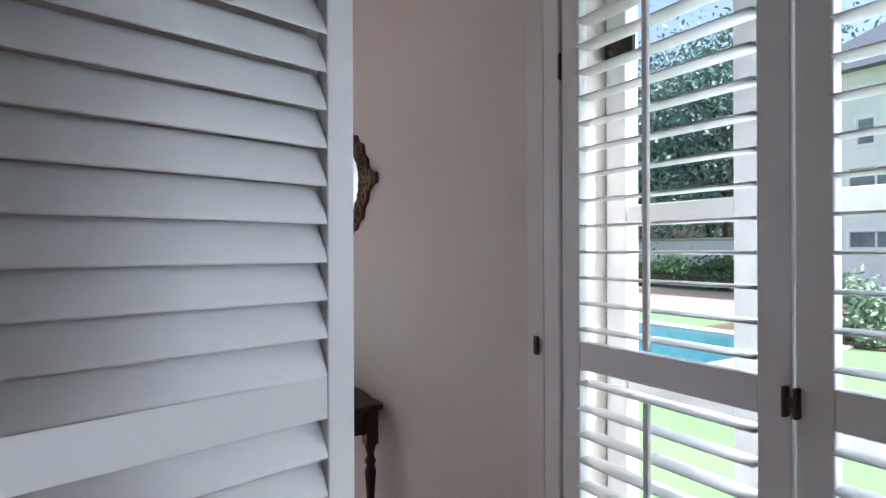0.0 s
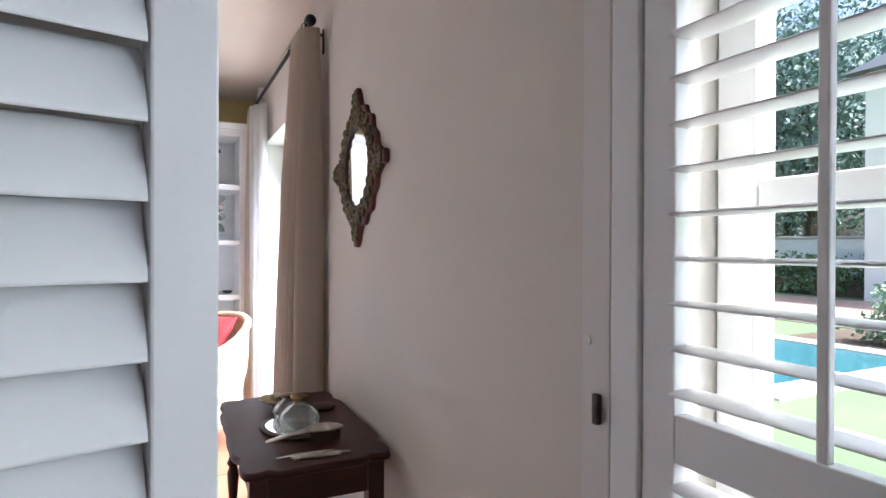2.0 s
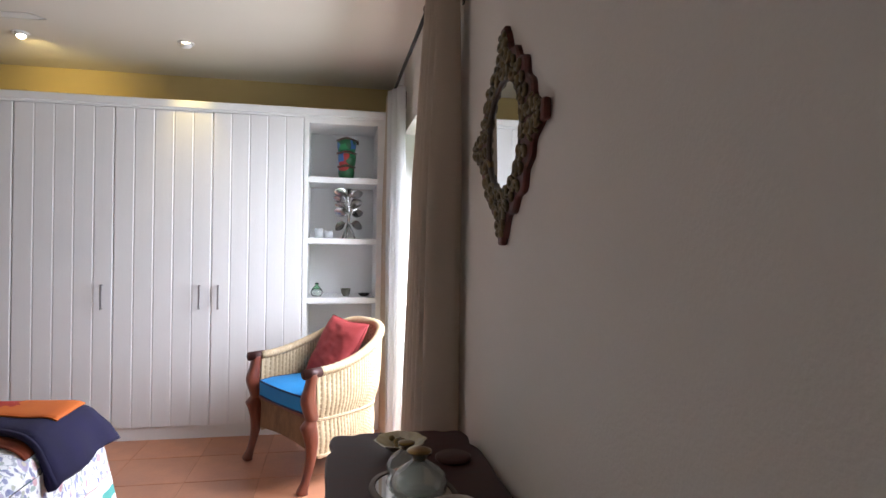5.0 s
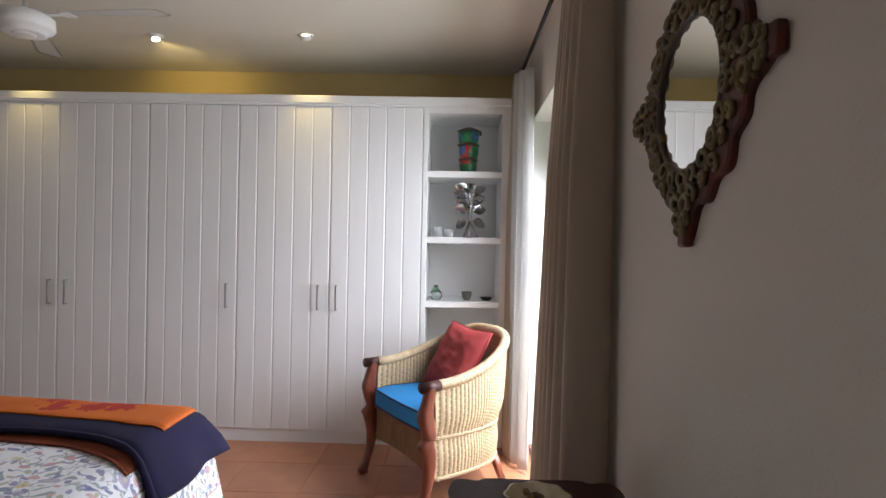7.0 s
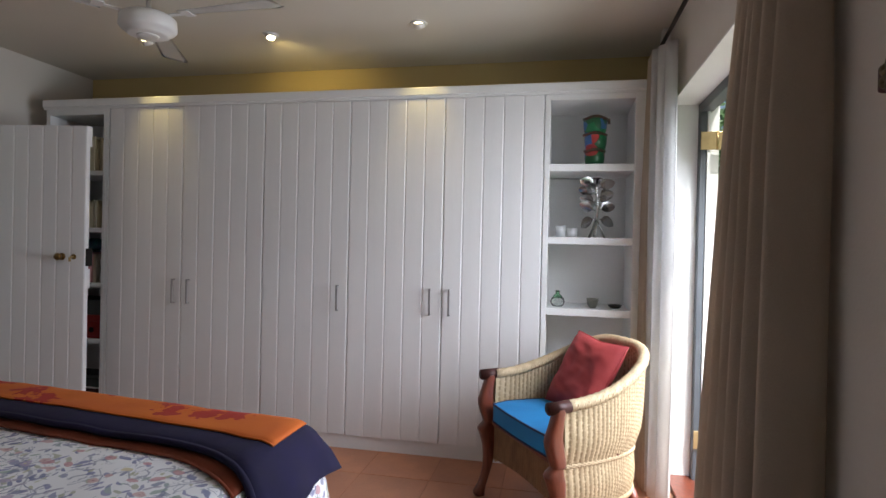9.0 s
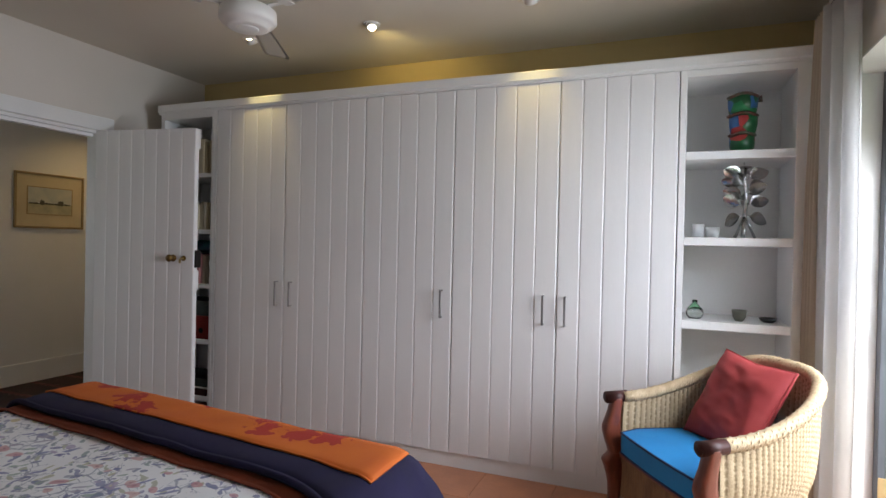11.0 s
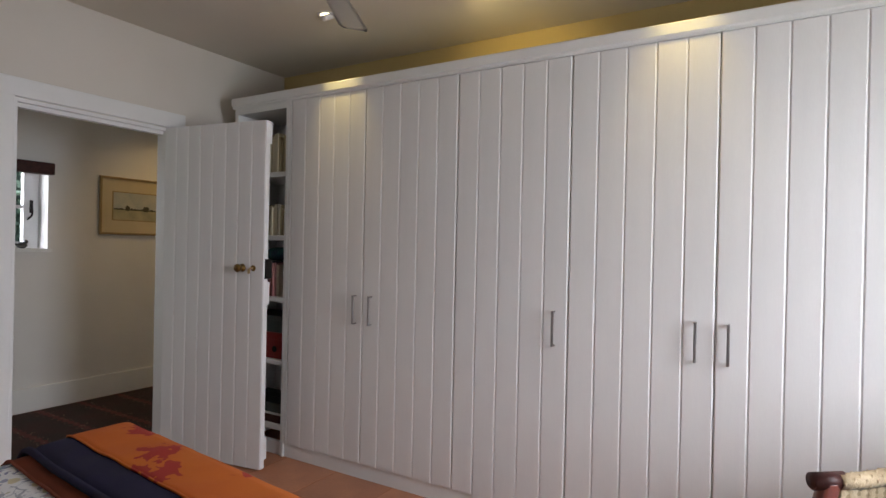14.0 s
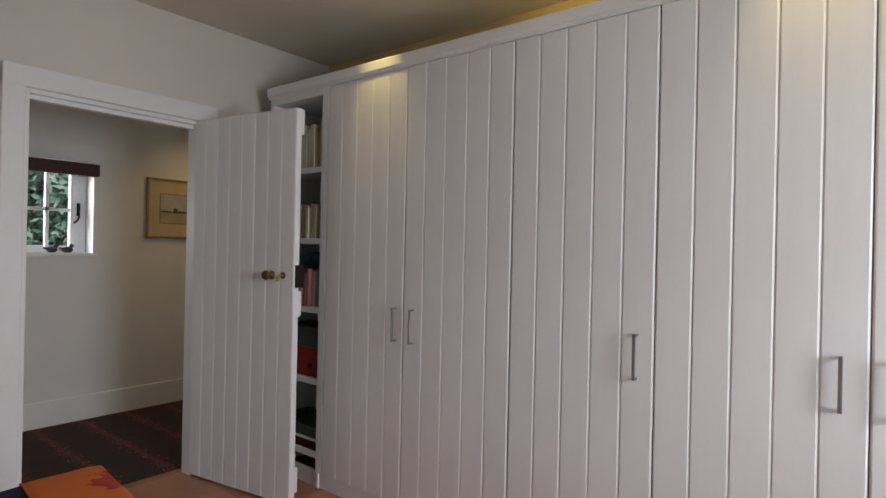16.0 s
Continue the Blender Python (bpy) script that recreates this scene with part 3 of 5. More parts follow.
        l.new(math_("GREATER_THAN", sep.outputs[1], keep), both.inputs[0])
        l.new(math_("LESS_THAN", v.outputs["Distance"], size), both.inputs[1])
        col = mix(math_("MULTIPLY", both.outputs[0], 0.80), col, hue.outputs[0])
    # printed border bands near the hem
    hem = n.new("ShaderNodeSeparateXYZ")
    l.new(tc.outputs["Object"], hem.inputs[0])
    for top, c in ((HEM + 0.022, (0.62, 0.40, 0.38)), (HEM + 0.016, (0.83, 0.835, 0.86)), (HEM - 0.035, (0.10, 0.38, 0.34)), (HEM - 0.075, (0.83, 0.835, 0.86))):
        col = mix(math_("LESS_THAN", hem.outputs[2], top), col, c)
    l.new(col, b.inputs["Base Color"])
    fine = n.new("ShaderNodeTexNoise")
    fine.inputs["Scale"].default_value = 300
    bp = n.new("ShaderNodeBump")
    bp.inputs["Strength"].default_value, bp.inputs["Distance"].default_value = 0.25, 0.003
    l.new(tc.outputs["Object"], fine.inputs["Vector"])
    l.new(fine.outputs["Fac"], bp.inputs["Height"])
    l.new(bp.outputs["Normal"], b.inputs["Normal"])
    return m


def throw_mat():
    """Orange cotton printed with red leaves."""
    m = mat("orange_leaf_print", (0.66, 0.165, 0.018), 0.85, col2=(0.58, 0.120, 0.015), scale=6, fine=420, bump=0.3, var=0.12)
    n, l = m.node_tree.nodes, m.node_tree.links
    b = n["Principled BSDF"]
    old = b.inputs["Base Color"].links[0].from_socket
    tc = n.new("ShaderNodeTexCoord")
    wv = n.new("ShaderNodeTexNoise")
    wv.inputs["Scale"].default_value, wv.inputs["Detail"].default_value = 22, 3
    l.new(tc.outputs["Object"], wv.inputs["Vector"])
    ad = n.new("ShaderNodeVectorMath")
    ad.operation = "MULTIPLY_ADD"
    ad.inputs[1].default_value = (0.26, 0.20, 0.0)
    l.new(wv.outputs["Color"], ad.inputs[0])
    l.new(tc.outputs["Object"], ad.inputs[2])
    v = n.new("ShaderNodeTexVoronoi")
    v.inputs["Scale"].default_value = 5.0
    l.new(ad.outputs[0], v.inputs["Vector"])
    less = n.new("ShaderNodeMath")
    less.operation = "LESS_THAN"
    less.inputs[1].default_value = 0.33
    l.new(v.outputs["Distance"], less.inputs[0])
    mx = n.new("ShaderNodeMix")
    mx.data_type = "RGBA"
    l.new(less.outputs[0], mx.inputs[0])
    l.new(old, mx.inputs[6])
    mx.inputs[7].default_value = (0.42, 0.032, 0.022, 1)
    l.new(mx.outputs[2], b.inputs["Base Color"])
    return m


FLORAL, ORANGE = bed_mat(), throw_mat()
BX0, BX1, BY0, BY1 = -2.02, -0.27, 1.42, 3.612    # mattress on plan
BZ = 0.624
SKEW = 0.110                                      # the foot of the bed runs slightly askew


def bed_top(x, y, lift=0.0):
    """Height of the made bed: it rolls over towards its sides and foot."""
    dx = min(x - BX0, BX1 - x)
    dy = BY1 + SKEW * (BX1 - x) - y
    drop = 0.0
    for d, r in ((dx, 0.11), (dy, 0.05)):
        if d < r:
            k = max(0.0, min(1.0, (r - d) / r))
            drop += r * 0.75 * (1 - math.sqrt(max(0.0, 1 - k * k)))
    wob = 0.008 * noise.noise(Vector((x * 2.6, y * 2.6, 0.3))) + 0.004 * noise.noise(Vector((x * 8, y * 8, 1.7)))
    return BZ - drop + wob + lift


bed = thing("bed", ((BX0 + BX1) / 2, (BY0 + BY1) / 2, 0), "made double bed with a white floral cotton spread", "bed")
bo = Vector(bed.location)
part("base", boxes((BX0 + 0.05 - bo.x, BX1 - 0.05 - bo.x, BY0 - bo.y, BY1 - 0.06 - bo.y, 0.03, 0.34), bevel=0.02), LINING, bed)
for x in (BX0 + 0.15, BX1 - 0.15):
    for y in (BY0 + 0.15, BY1 - 0.2):
        part("leg", lathe([(0.03, 0), (0.035, 0.05), (0.035, 0.06)], 12, centre=(x - bo.x, y - bo.y, 0)), DARKWOOD, bed)
bm = bmesh.new()


def spread_point(u, v):
    x = BX0 + (BX1 - BX0) * u
    y = BY0 + (BY1 + SKEW * (BX1 - x) - BY0) * v
    return Vector((x, y, bed_top(x, y))) - bo


grid(bm, 90, 110, spread_point)
part("bedspread", bm, FLORAL, bed)


def skirt(a, b, out, n, gather):
    """Hanging side of the spread from plan point a to b, with soft folds."""
    bm = bmesh.new()
    a, b, out = Vector(a), Vector(b), Vector(out)

    def fn(u, v):
        p = a.lerp(b, u)
        f = gather * v * (0.6 * math.sin(u * n * 6.28) + 0.4 * math.sin(u * n * 2.3 * 6.28 + 1.0))
        q = p + out * (0.004 + 0.11 * v + f)
        z = bed_top(p.x, p.y) * (1 - v) + 0.05 * v
        return Vector((q.x, q.y, z)) - bo
    return grid(bm, 120, 16, fn)


part("spread_side", skirt((BX1, BY0, 0), (BX1, BY1, 0), (1, 0, 0), 9, 0.022), FLORAL, bed)
part("spread_side", skirt((BX0, BY1 + SKEW * (BX1 - BX0), 0), (BX0, BY0, 0), (-1, 0, 0), 9, 0.022), FLORAL, bed)
part("spread_foot", skirt((BX1, BY1, 0), (BX0, BY1 + SKEW * (BX1 - BX0), 0), (0, 1, 0), 8, 0.022), FLORAL, bed)


# folded throws across the foot of the bed
def band(y_off, wide, lift, x0, x1, thick, hang0, hang1, seed, spread_out=1.0):
    """A folded cloth strip running across the bed; it hangs over the east and west edges."""
    bm = bmesh.new()
    total = hang0 + (x1 - x0) + hang1

    def point(u, v, up):
        s = u * total - hang0
        x = x0 + min(max(s, 0), x1 - x0)
        skew = (BX1 - x) * SKEW
        y = 3.560 - y_off - wide * v + skew
        z = bed_top(x, y, lift)
        sweep = min(1.0, max(0.0, (s - (x1 - x0) + 0.32) / 0.42))
        sweep = sweep * sweep * (3 - 2 * sweep)
        y += sweep * (0.06 - 0.20 * v) * spread_out
        if s < 0:
            z += s
            x += -0.012 - 0.02 * (-s / max(hang0, 0.01))
        if s > x1 - x0:
            d = s - (x1 - x0)
            z -= d * 0.86
            x += 0.02 + 0.50 * d + 0.012 * math.sin(v * 9 + seed)
        z += 0.006 * noise.noise(Vector((x * 5 + seed, y * 7, seed)))
        return Vector((x, y, z + up))
    nu, nv = 100, 8
    top = [[bm.verts.new(point(i / nu, j / nv, thick * (1 - 0.7 * abs(2 * j / nv - 1) ** 4))) for j in range(nv + 1)] for i in range(nu + 1)]
    bot = [[bm.verts.new(point(i / nu, j / nv, 0) + (Vector((-thick, 0, 0)) if i / nu * total - hang0 > x1 - x0 else Vector((thick, 0, 0)) if i / nu * total < hang0 else Vector())) for j in range(nv + 1)] for i in range(nu + 1)]
    for i in range(nu):
        for j in range(nv):
            bm.faces.new((top[i][j], top[i + 1][j], top[i + 1][j + 1], top[i][j + 1]))
            bm.faces.new((bot[i][j + 1], bot[i + 1][j + 1], bot[i + 1][j], bot[i][j]))
        bm.faces.new((top[i][0], bot[i][0], bot[i + 1][0], top[i + 1][0]))
        bm.faces.new((top[i + 1][nv], bot[i + 1][nv], bot[i][nv], top[i][nv]))
    for j in range(nv):
        bm.faces.new((top[0][j + 1], bot[0][j + 1], bot[0][j], top[0][j]))
        bm.faces.new((top[nu][j], bot[nu][j], bot[nu][j + 1], top[nu][j + 1]))
    rim = tube([point(i / nu, 1.0, thick * 0.5) for i in range(nu + 1)], max(thick * 0.5, 0.004), 6)
    return bm, rim


def throw(shape, material, label):
    root = thing("throw", ((BX0 + BX1) / 2, 3.5, BZ), label, "throw", "bed throws")
    for name, bm in zip(("cloth", "folded_edge"), shape):
        bmesh.ops.translate(bm, verts=bm.verts, vec=-Vector(root.location))
        part(name, bm, material, root, smooth=True)


throw(band(0.01, 0.350, 0.002, BX0 + 0.03, BX1 - 0.03, 0.010, 0.03, 0.0, 2.2), RUST, "rust cotton throw folded across the bed foot")
throw(band(-0.004, 0.315, 0.014, BX0, BX1, 0.024, 0.10, 0.085, 2.2), NAVY, "dark navy wool blanket folded across the bed foot")
throw(band(-0.006, 0.195, 0.039, BX0 + 0.06, BX1 - 0.050, 0.006, 0.0, 0.0, 2.2, 0.3), ORANGE, "orange runner printed with red leaves on the blanket")


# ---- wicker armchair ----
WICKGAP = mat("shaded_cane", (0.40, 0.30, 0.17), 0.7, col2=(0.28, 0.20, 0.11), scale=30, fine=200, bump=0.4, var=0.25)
CHAIR = pose(0.39, 4.385, 0, 0, 0, -57) @ Matrix.Diagonal((1.10, 0.97, 1.02, 1))
ch = thing("armchair", CHAIR, "round-backed wicker armchair with carved reddish wood legs", "armchair")
# local: the chair faces -y, x across
HWD, DEP = 0.295, 0.56


def horseshoe(u, grow=0.0):
    """Plan of the shell, from the front of one arm round the back to the other."""
    a = math.pi * (1 - u)
    x = (HWD + grow) * math.copysign(abs(math.cos(a)) ** 0.62, math.cos(a))
    y = 0.03 + (DEP + grow) * abs(math.sin(a)) ** 0.80
    return x, y


def rim_z(u):
    return 0.615 + 0.195 * math.sin(math.pi * u) ** 1.6


def shell(inner):
    bm = bmesh.new()
    ribs = 76
    nu, nv = ribs * 6, 60

    def fn(u, v):
        z = 0.17 + (rim_z(u) - 0.17) * v
        lean = 0.05 * math.sin(math.pi * u) * (v - 0.45) + 0.012 * math.sin(v * 3.1)
        waist = -0.018 * math.exp(-((z - 0.36) / 0.07) ** 2)
        x, y = horseshoe(u, lean + waist + (-0.016 if inner else 0.0))
        cx, cy = horseshoe(u, 1.0)
        d = Vector((cx - x, cy - y, 0)).normalized()
        rib = 0.0046 * (abs(math.cos(math.pi * ribs * u)) ** 0.55 - 0.5)
        weave = 0.0024 * math.cos(2 * math.pi * v * 30 + math.pi * round(ribs * u))
        return Vector((x, y, z)) + d * ((rib + weave) * (-1 if inner else 1))
    grid(bm, nu, nv, fn)
    # gaps between the ribs get a darker cane, their shade put into colour
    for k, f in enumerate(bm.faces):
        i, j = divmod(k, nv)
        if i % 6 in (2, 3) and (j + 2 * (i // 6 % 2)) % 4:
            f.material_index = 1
    return bm


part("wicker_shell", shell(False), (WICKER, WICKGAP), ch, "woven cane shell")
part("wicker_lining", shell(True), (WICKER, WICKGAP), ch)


def rim_path(dz, grow, n=60, u0=0.0, u1=1.0):
    out = []
    for k in range(n + 1):
        u = u0 + (u1 - u0) * k / n
        x, y = horseshoe(u, 0.05 * math.sin(math.pi * u) * 0.55 + grow)
        out.append((x, y, rim_z(u) + dz))
    return out


bm = tube(rim_path(0.006, -0.006), 0.024, 12)
pts = rim_path(0.006, -0.006, 200)
for ph in range(3):
    tw = []
    for k, p in enumerate(pts):
        a = 2 * math.pi * (k / 200 * 42 + ph / 3)
        nxt = Vector(pts[min(k + 1, 200)]) - Vector(pts[max(k - 1, 0)])
        side = nxt.cross(Vector((0, 0, 1))).normalized()
        tw.append(Vector(p) + side * math.cos(a) * 0.023 + Vector((0, 0, 1)) * math.sin(a) * 0.023)
    tube(tw, 0.0055, 5, bm)
part("rolled_rim", bm, WICKER, ch, smooth=True)
for zz in (0.175, 0.365):
    bm = bmesh.new()
    for ph in range(2):
        tw = []
        for k in range(161):
            u = k / 160
            x, y = horseshoe(u, (-0.012 if zz > 0.3 else 0.0) + 0.05 * math.sin(math.pi * u) * ((zz - 0.17) / 0.6 - 0.45))
            a = 2 * math.pi * (u * 40 + ph / 2)
            tw.append((x * (1 + 0.022), y + 0.006, zz + 0.006 * math.sin(a)))
        tube(tw, 0.006, 5, bm)
    part("braid", bm, WICKER, ch, smooth=True)
bm = bmesh.new()
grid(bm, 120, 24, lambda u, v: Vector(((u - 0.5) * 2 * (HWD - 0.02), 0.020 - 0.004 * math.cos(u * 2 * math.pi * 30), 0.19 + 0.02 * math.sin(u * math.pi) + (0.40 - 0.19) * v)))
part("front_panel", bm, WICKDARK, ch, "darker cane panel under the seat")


def loft(rows, n=10, squareness=0.6):
    """A shaped post: rows of (x, y, z, half width, half depth)."""
    bm = bmesh.new()
    rings = []
    for x, y, z, a, b in rows:
        ring = []
        for k in range(n):
            t = 2 * math.pi * (k + 0.5) / n
            c, s = math.cos(t), math.sin(t)
            ring.append(bm.verts.new((x + a * math.copysign(abs(c) ** squareness, c), y + b * math.copysign(abs(s) ** squareness, s), z)))
        rings.append(ring)
    for a, b in zip(rings, rings[1:]):
        for k in range(n):
            bm.faces.new((a[k], a[(k + 1) % n], b[(k + 1) % n], b[k]))
    bm.faces.new(rings[0][::-1])
    bm.faces.new(rings[-1])
    return bm


for sx in (-1, 1):
    x = sx * (HWD + 0.002)
    rows = [(x, -0.045, 0.0, .020, .026), (x, -0.050, 0.02, .022, .030), (x, -0.028, 0.07, .019, .021), (x, -0.004, 0.15, .021, .024), (x, 0.004, 0.24, .027, .032), (x, -0.006, 0.31, .030, .042),
            (x, -0.016, 0.345, .031, .044), (x, -0.004, 0.372, .026, .030), (x, 0.002, 0.385, .029, .034), (x, -0.012, 0.44, .028, .040), (x, -0.022, 0.49, .027, .040), (x, -0.010, 0.55, .025, .030), (x, 0.000, 0.60, .025, .028), (x, 0.0, 0.618, .026, .03)]
    dense = []
    sp = [smooth_path([(r[0], r[1], r[2]) for r in rows], 4), smooth_path([(r[3], r[4], 0) for r in rows], 4)]
    for p, q in zip(*sp):
        dense.append((p.x, p.y, p.z, q.x, q.y))
    part("front_leg", loft(dense, 14), REDWOOD, ch, "carved cabriole leg", True)
    bm = tube([(x, -0.050, 0.618), (x, 0.055, 0.622)], 0.026, 18)
    tube([(x, -0.054, 0.618), (x, -0.048, 0.618)], 0.021, 16, bm)
    part("arm_scroll", bm, DARKWOOD, ch, "dark turned arm end", True)
    part("back_leg", loft([(sx * 0.19, DEP - 0.06, 0.18, .02, .022), (sx * 0.195, DEP - 0.03, 0.09, .018, .02), (sx * 0.205, DEP + 0.01, 0.0, .017, .019)], 10), REDWOOD, ch, "", True)
part("seat_frame", boxes((-HWD + 0.03, HWD - 0.03, 0.0, DEP - 0.20, 0.365, 0.394), bevel=0.006), REDWOOD, ch)

cu = thing("seat_cushion", CHAIR @ pose(0, 0, 0.395), "bright blue cotton seat cushion with dark piping", "cushion")


def pad_outline(u, s=1.0):
    """Seat plan: straight in front, round behind like the shell."""
    if u < 0.70:
        x, y = horseshoe(0.02 + 0.96 * u / 0.70, -0.035)
    else:
        x, y = (HWD - 0.045) * (1 - 2 * (u - 0.70) / 0.30), -0.012 - 0.012 * math.sin(math.pi * (u - 0.70) / 0.30)
    return x * s, 0.24 + (y - 0.24) * s


bm = bmesh.new()


def pad(u, v):
    k = abs(2 * v - 1)
    s = min(1.0, 1.0 if k < 0.62 else math.sqrt(max(0.0, 1 - ((k - 0.62) / 0.38) ** 2)))
    x, y = pad_outline(u, max(s, 0.001))
    puff = 0.014 * (1 - s * s)
    z = 0.045 + (0.045 if v > 0.5 else -0.045) * min(1, k / 0.62) + (puff if v > 0.5 else 0)
    return Vector((x, y, z))


grid(bm, 72, 36, pad, wrap=True)
part("pad", bm, BLUE, cu)
for zz in (0.004, 0.088):
    part("piping", tube([(*pad_outline(k / 72, 1.0), zz) for k in range(72)], 0.005, 6, closed=True), PIPING, cu, smooth=True)

pw = thing("scatter_cushion", pose(0.39, 4.385, 0, 0, 0, -57) @ pose(-0.034, 0.385, 0.668, 62, 0, 0) @ pose(0, 0, 0, 0, 0, -3), "plump brick-red cotton scatter cushion", "cushion")
bm = bmesh.new()


def pillow(side):
    def fn(u, v):
        a, b = 2 * u - 1, 2 * v - 1
        e = (1 - a ** 4) * (1 - b ** 4)
        pin = 1 - 0.10 * (1 - abs(a)) * abs(b) ** 2
        pin2 = 1 - 0.10 * (1 - abs(b)) * abs(a) ** 2
        wr = 0.010 * noise.noise(Vector((a * 3, b * 3, side))) + 0.005 * noise.noise(Vector((a * 2 + b * 6, b * 3 - a * 2.5, side + 4)))
        return Vector((0.205 * a * pin2, 0.205 * b * pin, side * (0.062 * e ** 0.6 + wr * e)))
    return fn


grid(bm, 44, 44, pillow(1))
grid(bm, 44, 44, pillow(-1))
bmesh.ops.remove_doubles(bm, verts=bm.verts, dist=0.0008)
bmesh.ops.recalc_face_normals(bm, faces=bm.faces)
part("cover", bm, RED, pw)
loop = [(-1, -1), (1, -1), (1, 1), (-1, 1)]
edge = []
for i in range(4):
    (a0, b0), (a1, b1) = loop[i], loop[(i + 1) % 4]
    for k in range(10):
        t = k / 10
        a, b = a0 + (a1 - a0) * t, b0 + (b1 - b0) * t
        edge.append((0.205 * a * (1 - 0.10 * (1 - abs(b)) * abs(a) ** 2), 0.205 * b * (1 - 0.10 * (1 - abs(a)) * abs(b) ** 2), 0))
part("piping", tube(edge, 0.004, 6, closed=True), RED, pw, smooth=True)


# ---- curtains and rod at the garden door ----
ROD_X, ROD_Z = 1.068, 2.375
rod = thing("curtain_rod", (ROD_X, 0, ROD_Z), "black iron curtain rod with ball ends", "curtain rod")
part("bar", tube([(0, 3.08, -0.012), (0, 5.08, 0.030)], 0.010, 12), IRON, rod, smooth=True)
for y, s, dz in ((3.06, -1, -0.012), (5.085, 1, 0.030)):
    bm = bmesh.new()
    bmesh.ops.create_uvsphere(bm, u_segments=16, v_segments=10, radius=0.026, matrix=pose(0, y + 0.012 * s, dz))
    part("finial", bm, IRON, rod, "ball finial", True)
for y, dz in ((3.175, -0.010), (5.03, 0.029)):
    part("bracket", boxes((-0.008, E - ROD_X, y - 0.006, y + 0.006, dz - 0.022, dz - 0.010), (E - ROD_X - 0.008, E - ROD_X, y - 0.011, y + 0.011, dz - 0.105, dz + 0.012), bevel=0.002), IRON, rod)


def curtain(y0, y1, folds, x_mid, amp, label, z1=2.375, z0=0.012, flare=0.0, hug=0.0, lined=False, top=0.86):
    root = thing("curtain", (ROD_X, (y0 + y1) / 2, 0), label, "curtain", "garden door curtains")
    oy = (y0 + y1) / 2

    def fn(off):
        def g(u, v):
            z = z1 + (z0 - z1) * v
            grow = 0.55 + 0.45 * min(1, v * 3.0) + flare * v
            y = y0 + (y1 - y0) * (u * (top + (1 - top) * v + flare * v) + 0.05 * (1 - v))
            ph = 2 * math.pi * folds * u + 0.5 * math.sin(v * 2.2 + u * 4)
            x = x_mid + amp * grow * (math.sin(ph) + 0.25 * math.sin(2 * ph + 1.1)) - 0.05 * v * flare
            x += hug * math.exp(-u * 8)
            x = min(x, E - 0.012)
            y += 0.018 * math.cos(ph) * grow + 0.010 * noise.noise(Vector((u * 6, v * 2.5, folds)))
            return Vector((x + off - ROD_X, y - oy, z))
        return g
    bm = bmesh.new()
    grid(bm, 110, 40, fn(0))
    cloth = part("cloth", bm, LINEN, root)
    so = cloth.modifiers.new("cloth", "SOLIDIFY")
    so.thickness = 0.004
    # pale lining sheet, its whiteness also standing in for the backlit curtain edge
    if lined:
        bm = bmesh.new()

        def edge(u, v):
            ph = 2 * math.pi * 2.6 * u + 0.6 * math.sin(v * 3 + u)
            return Vector((1.030 + 0.020 * math.sin(ph) + 0.075 * (1 - u) - ROD_X, y0 - 0.13 - 0.05 * v + (0.16 + 0.05 * v) * u + 0.012 * math.cos(ph) - oy, z1 - 0.01 + (z0 + 0.02 - z1) * v))
        grid(bm, 60, 30, edge)
        li = part("lining", bm, LINING, root, "pale lining standing in for the backlit curtain edge")
        li.modifiers.new("cloth", "SOLIDIFY").thickness = 0.003
    n = folds + 1
    for k in range(n):
        y = y0 + (y1 - y0) * (0.10 + 0.80 * k / (n - 1)) - oy
        ring = [(0.019 * math.cos(a), y + 0.003 * math.sin(a * 2), ROD_Z - 0.007 + 0.019 * math.sin(a)) for a in (2 * math.pi * i / 16 for i in range(16))]
        part("ring", tube(ring, 0.0028, 6, closed=True), IRON, root)
    return root


curtain(3.04, 3.56, 6, 1.055, 0.045, "beige linen curtain drawn back in deep folds", z1=2.345, flare=0.20, hug=0.050, top=0.44)
curtain(4.83, 5.07, 5, 1.040, 0.030, "beige linen curtain gathered beside the shelves, its pale lining turned out", flare=0.04, hug=0.05, lined=True)


# ---- garden door ----
gd = thing("window_2", (E, 0, 0), "open garden door in a deep white reveal", "window", kind="structure")
part("reveal", boxes((0.0, 0.262, 5.122, 5.132, 0, 2.142)), WHITE, gd)
part("reveal", boxes((0.0, 0.262, 3.398, 3.408, 0, 2.142)), WHITE, gd)
part("reveal", boxes((0.0, 0.262, 3.408, 5.122, 2.132, 2.142)), WHITE, gd)
part("jamb", boxes((0.150, 0.184, 5.060, 5.122, 0, 2.08), bevel=0.003), ASHGREY, gd, "dark grey jamb")
part("jamb", boxes((0.150, 0.215, 3.408, 3.460, 0, 2.08), bevel=0.003), ASHGREY, gd, "dark grey jamb")
part("head", boxes((0.150, 0.215, 3.408, 5.122, 2.08, 2.132), bevel=0.003), ASHGREY, gd, "dark grey head")
part("threshold", boxes((0.02, 0.30, 3.408, 5.122, -0.02, 0.025), bevel=0.004), REDWOOD, gd)
part("frame", boxes((0.185, 0.202, 5.052, 5.122, 0, 2.08), bevel=0.003), WHITE, gd)
